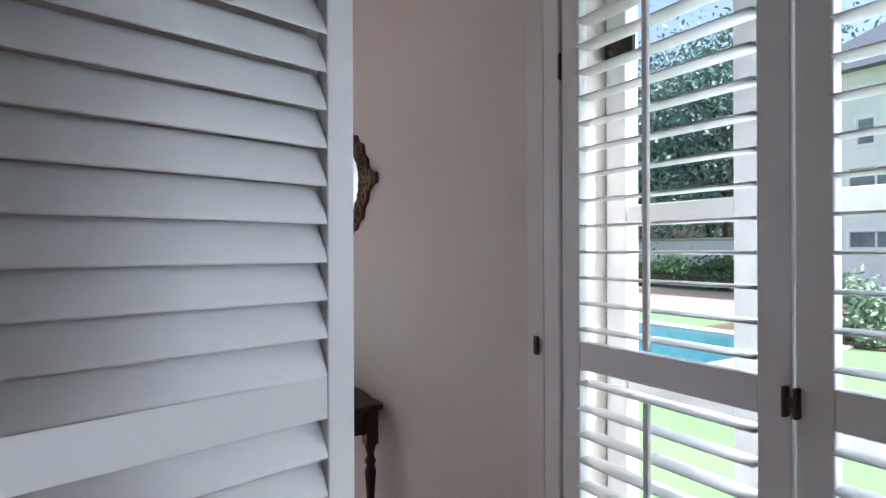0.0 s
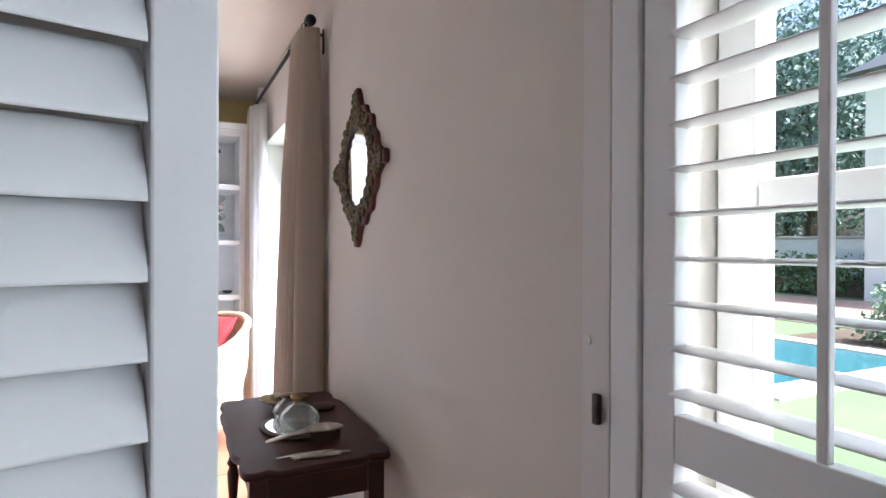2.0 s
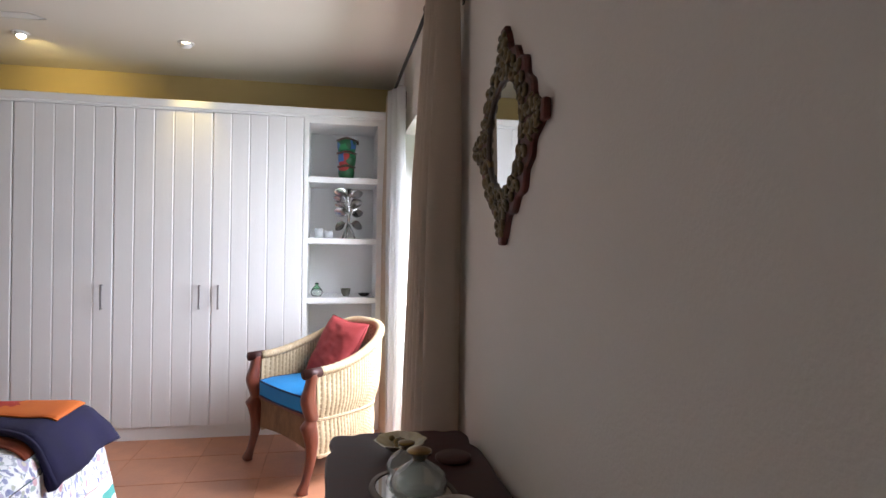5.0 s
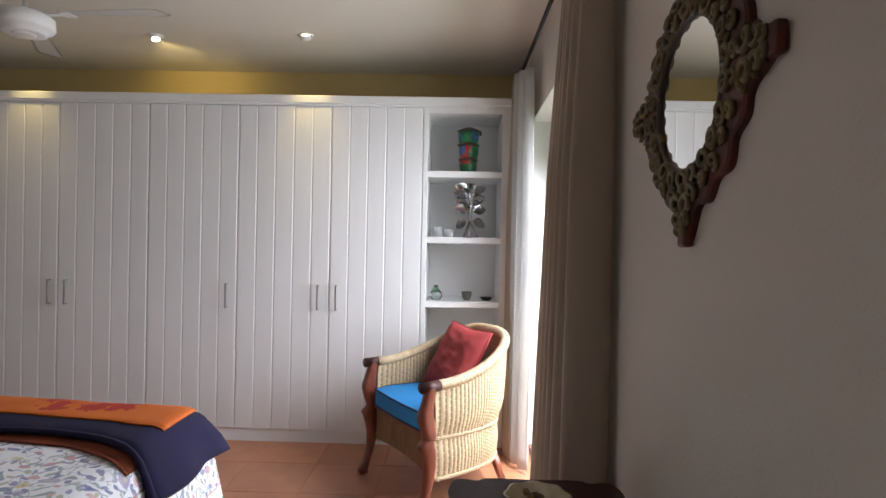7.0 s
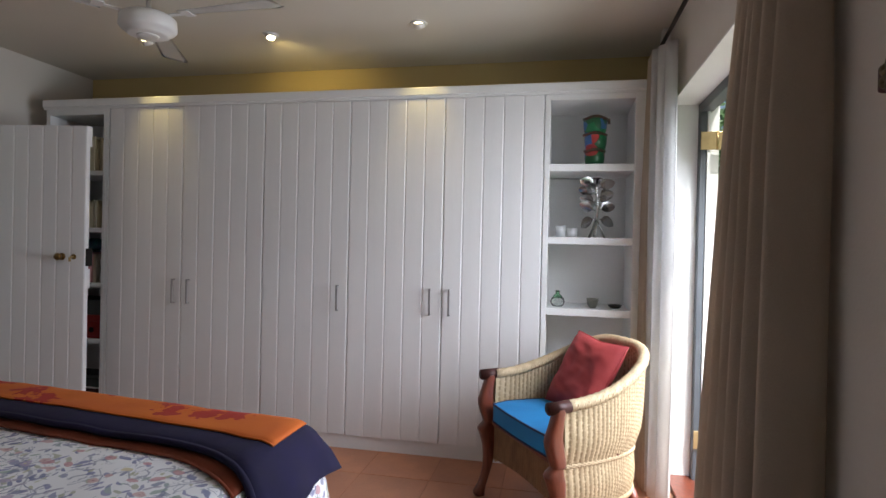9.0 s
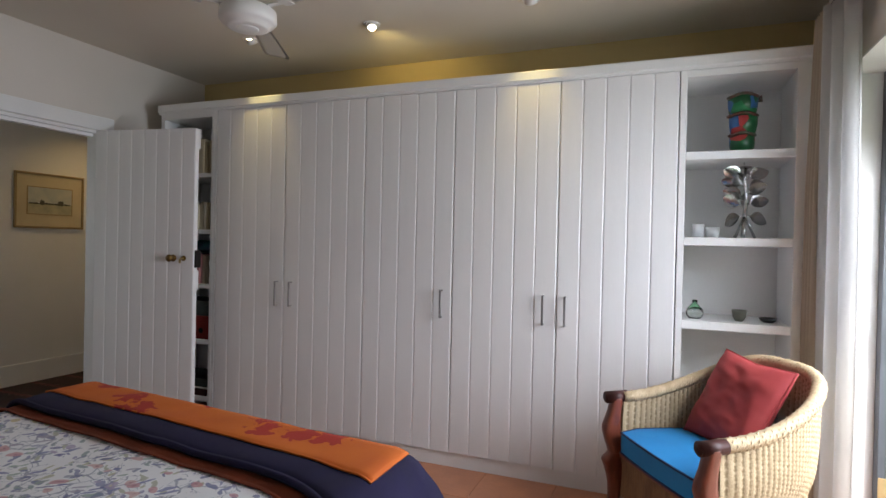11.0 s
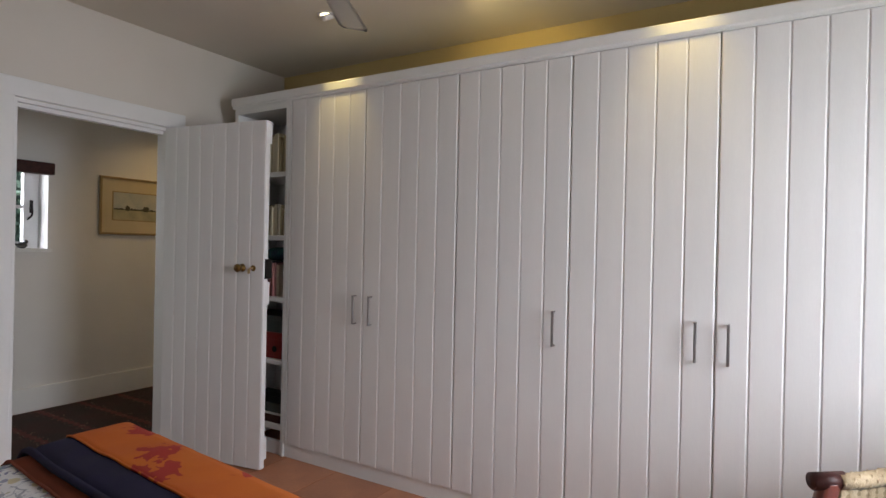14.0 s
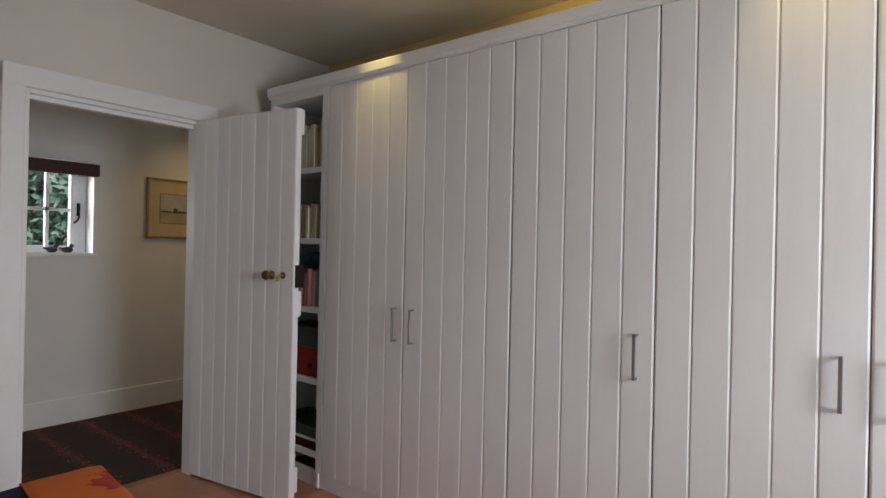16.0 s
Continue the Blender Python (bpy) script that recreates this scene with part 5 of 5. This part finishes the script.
def storage_box(x0, x1, z, h, m, name, label):
    root = thing(name, ((x0 + x1) / 2, FY + 0.16, z), label, "box", "shelf boxes")
    w = (x1 - x0) / 2
    part("box", boxes((-w, w, -0.13, 0.13, 0, h * 0.78), bevel=0.003), m, root)
    part("lid", boxes((-w - 0.003, w + 0.003, -0.134, 0.134, h * 0.72, h), bevel=0.004), m, root)
    return root


REDCARD = mat("red_card", (0.30, 0.022, 0.022), 0.6, fine=120, bump=0.1)
GREYCARD = mat("grey_green_card", (0.06, 0.075, 0.07), 0.6, fine=120, bump=0.1)
rb = storage_box(-2.99, -2.59, BSH[3] + 0.001, 0.165, REDCARD, "storage_box", "red card storage box with a round finger hole")
# no hole is cut: a flat black disc stands for its shaded inside
fh = part("finger_hole_shade", lathe([(0.0005, 0), (0.020, 0), (0.020, 0.003), (0.0005, 0.003)], 16, cap=False), IRON, rb)
fh.matrix_local = pose(0.12, -0.1325, 0.06, 90)
storage_box(-2.98, -2.60, BSH[3] + 0.167, 0.105, GREYCARD, "storage_box", "dark grey-green box on top of the red one")
tray = solo("document_tray", boxes((-0.20, 0.20, -0.12, 0.12, 0, 0.012), (-0.20, 0.20, -0.13, -0.12, 0, 0.06), (-0.20, 0.20, 0.12, 0.13, 0, 0.06), (-0.205, -0.195, -0.13, 0.13, 0, 0.06), (0.195, 0.205, -0.13, 0.13, 0, 0.06), bevel=0.003), GREYCARD, "dark plastic tray on the lowest shelf", "tray", at=(-2.80, FY + 0.16, BSH[4] + 0.062))
alb = thing("album", (-2.80, FY + 0.16, BSH[4]), "thick white-covered album lying flat", "album")
part("cover", boxes((-0.21, 0.21, -0.15, 0.12, 0.0, 0.004), (-0.21, 0.21, -0.15, 0.12, 0.056, 0.060), bevel=0.001), PLASTIC, alb)
part("pages", boxes((-0.205, 0.20, -0.145, 0.115, 0.0045, 0.0555)), DARKWOOD, alb)


# ---- ceiling: fan, downlights, sensor ----
FANX, FANY = -1.47, 4.15
fan = thing("ceiling_fan", (FANX, FANY, C), "white ceiling fan with a round motor housing", "fan")
part("canopy", lathe([(0.001, 0), (0.065, 0.0), (0.060, -0.035), (0.020, -0.055), (0.001, -0.056)][::-1], 28, cap=False), PLASTIC, fan, smooth=True)
part("rod", tube([(0, 0, -0.05), (0, 0, -0.19)], 0.012, 12), PLASTIC, fan, smooth=True)
part("motor", lathe([(0.001, -0.288), (0.084, -0.290), (0.098, -0.284), (0.102, -0.272), (0.122, -0.267), (0.133, -0.252), (0.130, -0.205), (0.112, -0.190), (0.050, -0.180), (0.001, -0.178)], 40, cap=False), PLASTIC, fan, "rounded motor housing", True)
part("bottom_cap", lathe([(0.001, -0.297), (0.040, -0.296), (0.050, -0.293), (0.052, -0.289), (0.001, -0.287)], 32, cap=False), PLASTIC, fan, "", True)
for k in range(3):
    a = -3 + 120 * k
    bm = bmesh.new()
    grid(bm, 14, 6, lambda u, v: Vector((0.20 + 0.52 * u, (v - 0.5) * (0.100 + 0.050 * u) * (1 if u < 0.96 else 0.8), -0.190 + 0.022 * (v - 0.5))))
    bmesh.ops.solidify(bm, geom=bm.faces[:], thickness=0.006)
    bmesh.ops.recalc_face_normals(bm, faces=bm.faces[:])
    bl = part("blade", bm, PLASTIC, fan)
    bl.rotation_euler = (0, 0, radians(a))
    ir = part("blade_iron", boxes((0.09, 0.25, -0.014, 0.014, -0.200, -0.195), (0.20, 0.25, -0.035, 0.035, -0.1995, -0.1945), bevel=0.001), PLASTIC, bl)


def downlight(x, y, lit):
    root = thing("downlight", (x, y, C), "round white ceiling downlight" + (", switched on" if lit else ""), "downlight", "ceiling downlights")
    part("ring", lathe([(0.030, -0.004), (0.046, -0.010), (0.050, -0.004), (0.050, 0.0), (0.028, 0.0)], 28, cap=False), PLASTIC, root, smooth=True)
    bm = lathe([(0.030, 0.004), (0.033, -0.024), (0.026, -0.030), (0.024, -0.028)], 24, cap=False)
    head = part("head", bm, PLASTIC, root, "tilting lamp head", True)
    head.rotation_euler = (radians(-18 if lit else 34), radians(-14 if lit else 0), 0)
    deep = -0.023 if lit else -0.006
    lamp = part("lamp", lathe([(0.0005, deep), (0.026, deep)][::-1], 20, cap=False), LAMPON, root, "glowing lamp face")
    lamp.rotation_euler = head.rotation_euler


for x, y, lit in ((-2.12, 4.93, False), (-1.245, 4.945, True), (-0.28, 4.905, False)):
    downlight(x, y, lit)
se = thing("alarm_sensor", (E, 5.19, 2.545), "small white alarm sensor high in the corner", "sensor")
part("case", boxes((-0.045, 0.0, -0.032, 0.032, -0.045, 0.050), bevel=0.010), PLASTIC, se)
part("lens", boxes((-0.050, -0.044, -0.022, 0.022, -0.035, 0.005), bevel=0.002), FROST, se)

# ---- hall: window, blind, picture, rug ----
hw = thing("window_3", (HW, 4.48, 1.24), "small white cottage window in the hall wall", "window", kind="structure")
part("sill", boxes((-0.25, 0.018, -0.315, 0.315, -0.022, 0.004), bevel=0.003), WHITE, hw)
for y0, y1, z0, z1 in ((-0.285, -0.235, 0.0, 0.675), (0.182, 0.285, 0.0, 0.675), (-0.235, 0.182, 0.0, 0.055), (-0.235, 0.182, 0.60, 0.675)):
    part("frame", boxes((-0.20, -0.15, y0, y1, z0, z1), bevel=0.003), WHITE, hw)
part("glazing_bar", boxes((-0.19, -0.16, 0.022, 0.046, 0.055, 0.60)), WHITE, hw)
part("glazing_bar", boxes((-0.19, -0.16, -0.235, 0.182, 0.312, 0.336)), WHITE, hw)
p = part("pane", boxes((-0.177, -0.173, -0.24, 0.187, 0.05, 0.605)), PANE, hw)
p.visible_shadow = False
part("catch", tube(smooth_path([(-0.145, 0.232, 0.35), (-0.125, 0.232, 0.31), (-0.115, 0.225, 0.26), (-0.118, 0.195, 0.225)], 5), 0.007, 8), IRON, hw, "black iron catch", True)
part("catch_plate", boxes((-0.15, -0.14, 0.222, 0.245, 0.28, 0.38), bevel=0.002), IRON, hw)
bl = solo("roller_blind", boxes((-0.038, 0.038, -0.30, 0.30, -0.054, 0.038), bevel=0.012), DARKWOOD, "rolled-up dark brown blind over the hall window", "blind", at=(HW + 0.040, 4.48, 1.866))
for y in (4.515, 4.615):
    bd = thing("bird_figurine", pose(HW - 0.05, y, 1.244, 0, 0, 100), "small dark pottery bird on the window sill", "figurine", "sill birds")
    bm = bmesh.new()
    bmesh.ops.create_uvsphere(bm, u_segments=14, v_segments=10, radius=0.028, matrix=pose(0, 0, 0.022) @ Matrix.Diagonal((1.35, 0.9, 0.80, 1)))
    bmesh.ops.create_uvsphere(bm, u_segments=12, v_segments=8, radius=0.016, matrix=pose(0.026, 0, 0.050))
    tube([(0.038, 0, 0.050), (0.052, 0, 0.047)], [0.005, 0.001], 6, bm)
    tube([(-0.028, 0, 0.026), (-0.058, 0, 0.034)], [0.012, 0.005], 6, bm)
    part("body", bm, mat("dark_pottery", (0.05, 0.05, 0.055), 0.5, fine=60), bd, smooth=True)

pic = thing("picture", (HW, 5.455, 1.615), "framed landscape watercolour with a cream mount", "picture")
PF = mat("pale_gilt_frame", (0.30, 0.21, 0.10), 0.5, fine=60, bump=0.2)
for y0, y1, z0, z1 in ((-0.31, 0.31, 0.228, 0.246), (-0.31, 0.31, -0.246, -0.228), (-0.31, -0.292, -0.228, 0.228), (0.292, 0.31, -0.228, 0.228)):
    part("frame", boxes((0.0, 0.022, y0, y1, z0, z1), bevel=0.003), PF, pic)
part("mount", boxes((0.002, 0.010, -0.292, 0.292, -0.228, 0.228)), mat("cream_mount", (0.55, 0.46, 0.30), 0.9, fine=200, var=0.06), pic)
part("inner_line", boxes((0.010, 0.0112, -0.205, 0.205, -0.125, 0.125)), PF, pic)
part("sky_wash", boxes((0.0112, 0.0124, -0.195, 0.195, -0.03, 0.117)), mat("pale_sky_wash", (0.46, 0.45, 0.40), 0.9, col2=(0.33, 0.36, 0.36), scale=9, fine=60), pic)
part("field_wash", boxes((0.0112, 0.0124, -0.195, 0.195, -0.117, -0.03)), mat("pale_field_wash", (0.42, 0.37, 0.24), 0.9, col2=(0.30, 0.29, 0.2), scale=14, fine=60), pic)
bm = bmesh.new()
rg = random.Random(3)
for k in range(26):
    y = -0.18 + 0.36 * k / 25
    s = rg.uniform(0.004, 0.011) + (0.016 if k in (7, 8, 18, 19, 20) else 0)
    bmesh.ops.create_circle(bm, cap_ends=True, segments=9, radius=1, matrix=Matrix.Translation((0.0128 + 0.0001 * (k % 3), y, -0.030 + s * 0.6)) @ pose(0, 0, 0, 0, 90, 0) @ Matrix.Diagonal((s, 0.013, 1, 1)))
part("painted_trees", bm, mat("tree_wash", (0.07, 0.07, 0.055), 0.9, scale=30), pic)


def rug_mat():
    """Dark red-brown rug with narrow patterned stripes."""
    m = mat("woven_rug", (0.028, 0.018, 0.015), 0.98, col2=(0.045, 0.014, 0.012), scale=5, fine=260, bump=0.6, var=0.4)
    n, l = m.node_tree.nodes, m.node_tree.links
    b = n["Principled BSDF"]
    old = b.inputs["Base Color"].links[0].from_socket
    tc, sp = n.new("ShaderNodeTexCoord"), n.new("ShaderNodeSeparateXYZ")
    l.new(tc.outputs["Object"], sp.inputs[0])

    def mth(op, a, v):
        k = n.new("ShaderNodeMath")
        k.operation = op
        for i, q in enumerate((a, v)):
            if isinstance(q, float):
                k.inputs[i].default_value = q
            else:
                l.new(q, k.inputs[i])
        return k.outputs[0]
    zig = mth("PINGPONG", mth("MULTIPLY", sp.outputs[0], 14.0), 0.5)
    band_ = mth("PINGPONG", mth("ADD", sp.outputs[1], mth("MULTIPLY", zig, 0.05)), 0.30)
    line = mth("LESS_THAN", mth("ABSOLUTE", mth("SUBTRACT", band_, 0.15), 0.0), 0.022)
    dots = n.new("ShaderNodeTexVoronoi")
    dots.inputs["Scale"].default_value = 34
    l.new(tc.outputs["Object"], dots.inputs["Vector"])
    pale = mth("MULTIPLY", mth("LESS_THAN", dots.outputs["Distance"], 0.17), mth("LESS_THAN", mth("ABSOLUTE", mth("SUBTRACT", band_, 0.15), 0.0), 0.06))
    m1, m2 = n.new("ShaderNodeMix"), n.new("ShaderNodeMix")
    m1.data_type = m2.data_type = "RGBA"
    l.new(line, m1.inputs[0])
    l.new(old, m1.inputs[6])
    m1.inputs[7].default_value = (0.095, 0.024, 0.022, 1)
    l.new(pale, m2.inputs[0])
    l.new(m1.outputs[2], m2.inputs[6])
    m2.inputs[7].default_value = (0.28, 0.20, 0.16, 1)
    l.new(m2.outputs[2], b.inputs["Base Color"])
    return m


solo("rug", boxes((-0.71, 0.68, -1.75, 1.75, 0, 0.012), bevel=0.004), rug_mat(), "dark red-brown patterned woven rug in the hall", "rug", at=(-4.06, 4.55, 0.0))


# ---- garden ----
GZ = -0.14
solo("ground", boxes((EO, 400, -400, 400, GZ - 0.3, GZ), (-400, HW - 0.26, -400, 400, GZ - 0.3, GZ), (HW - 0.26, EO, 6.7, 400, GZ - 0.3, GZ), (HW - 0.26, EO, -400, S - 0.2, GZ - 0.3, GZ)), LAWN, "mown green lawn", "lawn", kind="structure")


def foliage(name, centre, radii, count, leaf, material, seed, parent, flat_bottom=True):
    """A crown of many small leaves in uneven clumps."""
    rg = np.random.RandomState(seed)
    verts, faces = [], []
    clumps = []
    for _ in range(max(8, count // 90)):
        d = rg.normal(size=3)
        d /= np.linalg.norm(d)
        clumps.append(d * rg.uniform(0.45, 1.0) * np.array(radii))
    for i in range(count):
        c = clumps[rg.randint(len(clumps))]
        p = c + rg.normal(size=3) * np.array(radii) * 0.22 + np.array(centre)
        a, b = rg.normal(size=3), rg.normal(size=3)
        a /= np.linalg.norm(a)
        b -= a * (a @ b)
        b /= np.linalg.norm(b)
        s = leaf * rg.uniform(0.6, 1.4)
        k = len(verts)
        verts += [p - a * s, p + b * s * 0.45, p + a * s, p - b * s * 0.45]
        faces.append((k, k + 1, k + 2, k + 3))
    me = bpy.data.meshes.new(name)
    me.from_pydata([tuple(v) for v in verts], [], faces)
    me.materials.append(material)
    ob = new(name, me)
    ob.parent = parent
    return ob


def tree(x, y, h, r, seed, material, label, leaf=0.10, count=5200):
    root = thing("tree", (x, y, GZ), label, "tree", "garden trees")
    rg = random.Random(seed)
    bm = tube([(0, 0, 0), (0.05, 0.03, h * 0.25), (-0.03, 0.06, h * 0.5), (0.04, 0.0, h * 0.75)], [0.05 * h * 0.5, 0.04 * h * 0.5, 0.028 * h * 0.5, 0.012 * h * 0.5], 9)
    for k in range(7):
        a = k * 2.4
        z = h * (0.28 + 0.06 * k)
        tube([(0, 0, z), (0.4 * r * math.cos(a), 0.4 * r * math.sin(a), z + 0.12 * h), (0.75 * r * math.cos(a), 0.75 * r * math.sin(a), z + 0.2 * h)], [0.012 * h, 0.008 * h, 0.003 * h], 6, bm)
    part("trunk", bm, BARK, root)
    foliage("crown", (0, 0, h * 0.60), (r, r, h * 0.40), count, leaf, material, seed, root)
    return root


# trees beyond the pool, as seen past the shutters
for k, (x, y, h, r, mt) in enumerate(((20.5, 16.5, 9.5, 3.4, LEAFBLUE), (22.0, 13.6, 10.5, 3.2, LEAFBLUE), (26.0, 17.0, 12.0, 4.2, LEAFBLUE), (18.0, 20.0, 9.0, 3.4, LEAF), (27.5, 13.5, 11.0, 3.4, LEAFBLUE), (13.0, 24.0, 8.0, 3.4, LEAF))):
    tree(x, y, h, r, 20 + k, mt, "leafy dark green garden tree", 0.12, 10500)
# shrubs close by the garden door, and outside the hall window
for k, (x, y, h, r, mt) in enumerate(((3.2, 9.6, 3.4, 1.2, LEAF), (4.6, 11.2, 4.2, 1.6, LEAF), (2.6, 12.5, 4.6, 1.6, LEAF), (5.5, 14.5, 5.0, 1.9, LEAF), (-7.6, 5.2, 3.2, 1.2, LEAFBLUE), (-7.2, 6.35, 3.3, 1.15, LEAFBLUE), (-9.2, 7.4, 4.8, 1.7, LEAFBLUE), (-7.9, 3.6, 2.8, 1.0, LEAF))):
    tree(x, y, h, r, 60 + k, mt, "bushy green garden shrub with glossy leaves", 0.055, 5200)

pool = thing("pool", (7.6, 6.4, GZ), "garden swimming pool with pale stone edging", "pool")
part("water", boxes((-1.5, 1.5, -2.1, 2.9, -0.02, 0.012)), POOL, pool, "still teal water")
for r in ((-1.9, -1.5, -2.5, 3.3), (1.5, 1.9, -2.5, 3.3), (-1.5, 1.5, -2.5, -2.1), (-1.5, 1.5, 2.9, 3.3)):
    part("coping", boxes((*r, -0.02, 0.035), bevel=0.01), PAVE, pool)
pv = solo("paving", boxes((11.5, 17.4, 3.0, 24.0, GZ - 0.02, GZ + 0.02)), BRICK, "brick paving beyond the pool", "paving", kind="structure")
tr = solo("terrace", boxes((EO + 0.002, 2.75, 2.6, 9.0, GZ - 0.02, GZ + 0.03)), PAVE, "pale stone terrace outside the garden door", "paving", kind="structure")
hg = thing("hedge", (18.6, 14.0, GZ), "clipped low green hedge", "hedge")
for k in range(9):
    foliage("clump", (0, -9 + 2.2 * k, 0.55), (0.7, 1.5, 0.55), 1500, 0.09, LEAF, 200 + k, hg)
part("stems", boxes((-0.3, 0.3, -9.5, 9.5, 0, 0.5)), BARK, hg)
gw = thing("garden_wall", (19.8, 14.0, GZ), "long white garden wall with a dark gap", "wall")
part("wall", boxes((0, 0.25, -12, 12, 0, 1.75), bevel=0.02), RENDERW, gw)
part("coping", boxes((-0.05, 0.30, -12, 12, 1.75, 1.85), bevel=0.02), PAVE, gw)

hs = thing("white_house", (17.5, 6.0, GZ), "white rendered two-storey house across the garden", "house")
part("wall", boxes((0, 7, -9, 3.4, 0, 6.2)), RENDERW, hs)
bm = bmesh.new()
rf = [bm.verts.new(p) for p in ((-0.4, -9.4, 6.2), (7.4, -9.4, 6.2), (7.4, 3.8, 6.2), (-0.4, 3.8, 6.2), (3.5, -7, 8.6), (3.5, 1.4, 8.6))]
for q in ((0, 1, 4), (1, 2, 5, 4), (2, 3, 5), (3, 0, 4, 5), (3, 2, 1, 0)):
    bm.faces.new([rf[i] for i in q])
part("roof", bm, ASHGREY, hs)
for y0, y1, z0, z1 in ((0.75, 1.15, 4.2, 4.9), (0.1, 1.35, 2.85, 3.6), (0.1, 1.35, 1.45, 1.9), (-6.0, -4.4, 1.4, 2.6), (-6.0, -4.4, 3.6, 4.6), (-3.2, -2.2, 3.6, 4.6)):
    wd = part("window", boxes((-0.05, 0.02, y0 - 0.08, y1 + 0.08, z0 - 0.08, z0), (-0.05, 0.02, y0 - 0.08, y1 + 0.08, z1, z1 + 0.08), (-0.05, 0.02, y0 - 0.08, y0, z0, z1), (-0.05, 0.02, y1, y1 + 0.08, z0, z1)), WHITE, hs)
    n = max(1, round((y1 - y0) / 0.6))
    for k in range(n):
        a = y0 + (y1 - y0) * k / n
        part("pane", boxes((-0.012, -0.004, a + 0.03, a + (y1 - y0) / n - 0.03, z0 + 0.03, z1 - 0.03)), DARKGLASS, wd)
lv = thing("lavender_bed", (10.4, 2.4, GZ), "grey-green lavender bushes along the lawn", "shrub")
for k in range(8):
    foliage("bush", (0.5 * math.sin(k * 1.7), -4.2 + 0.95 * k, 0.42), (0.62, 0.62, 0.50), 1500, 0.06, SAGE, 300 + k, lv)
part("soil", boxes((-0.9, 0.9, -5, 4, -0.02, 0.03), bevel=0.01), BARK, lv)

# ---- floor tiles ----
TS = 0.40
bm = bmesh.new()
box(bm, 0.002, TS - 0.002, 0.002, TS - 0.002, -0.010, 0.0, bevel=0.0016, segs=1)
TILE = mesh_of("tile", bm, TERRA)
nx, ny = int((E - W) / TS) + 1, int((N - P1) / TS) + 1
for i in range(nx):
    for j in range(-8, ny):
        tx, ty = -3.32 + TS * i, 1.14 + TS * j
        if tx > 1.0 or tx < W - 0.2 or ty > 5.0:
            continue
        t = part("tile", TILE, TERRA, floor)
        t.location = (tx, ty, random.uniform(-0.0008, 0.0004))
        t.rotation_euler = (0, 0, 0)

post = solo("garden_post", boxes((-0.05, 0.05, -0.05, 0.05, 0, 2.55), bevel=0.008), WHITE, "white painted post on the terrace", "post", at=(2.62, 7.9, GZ + 0.03))
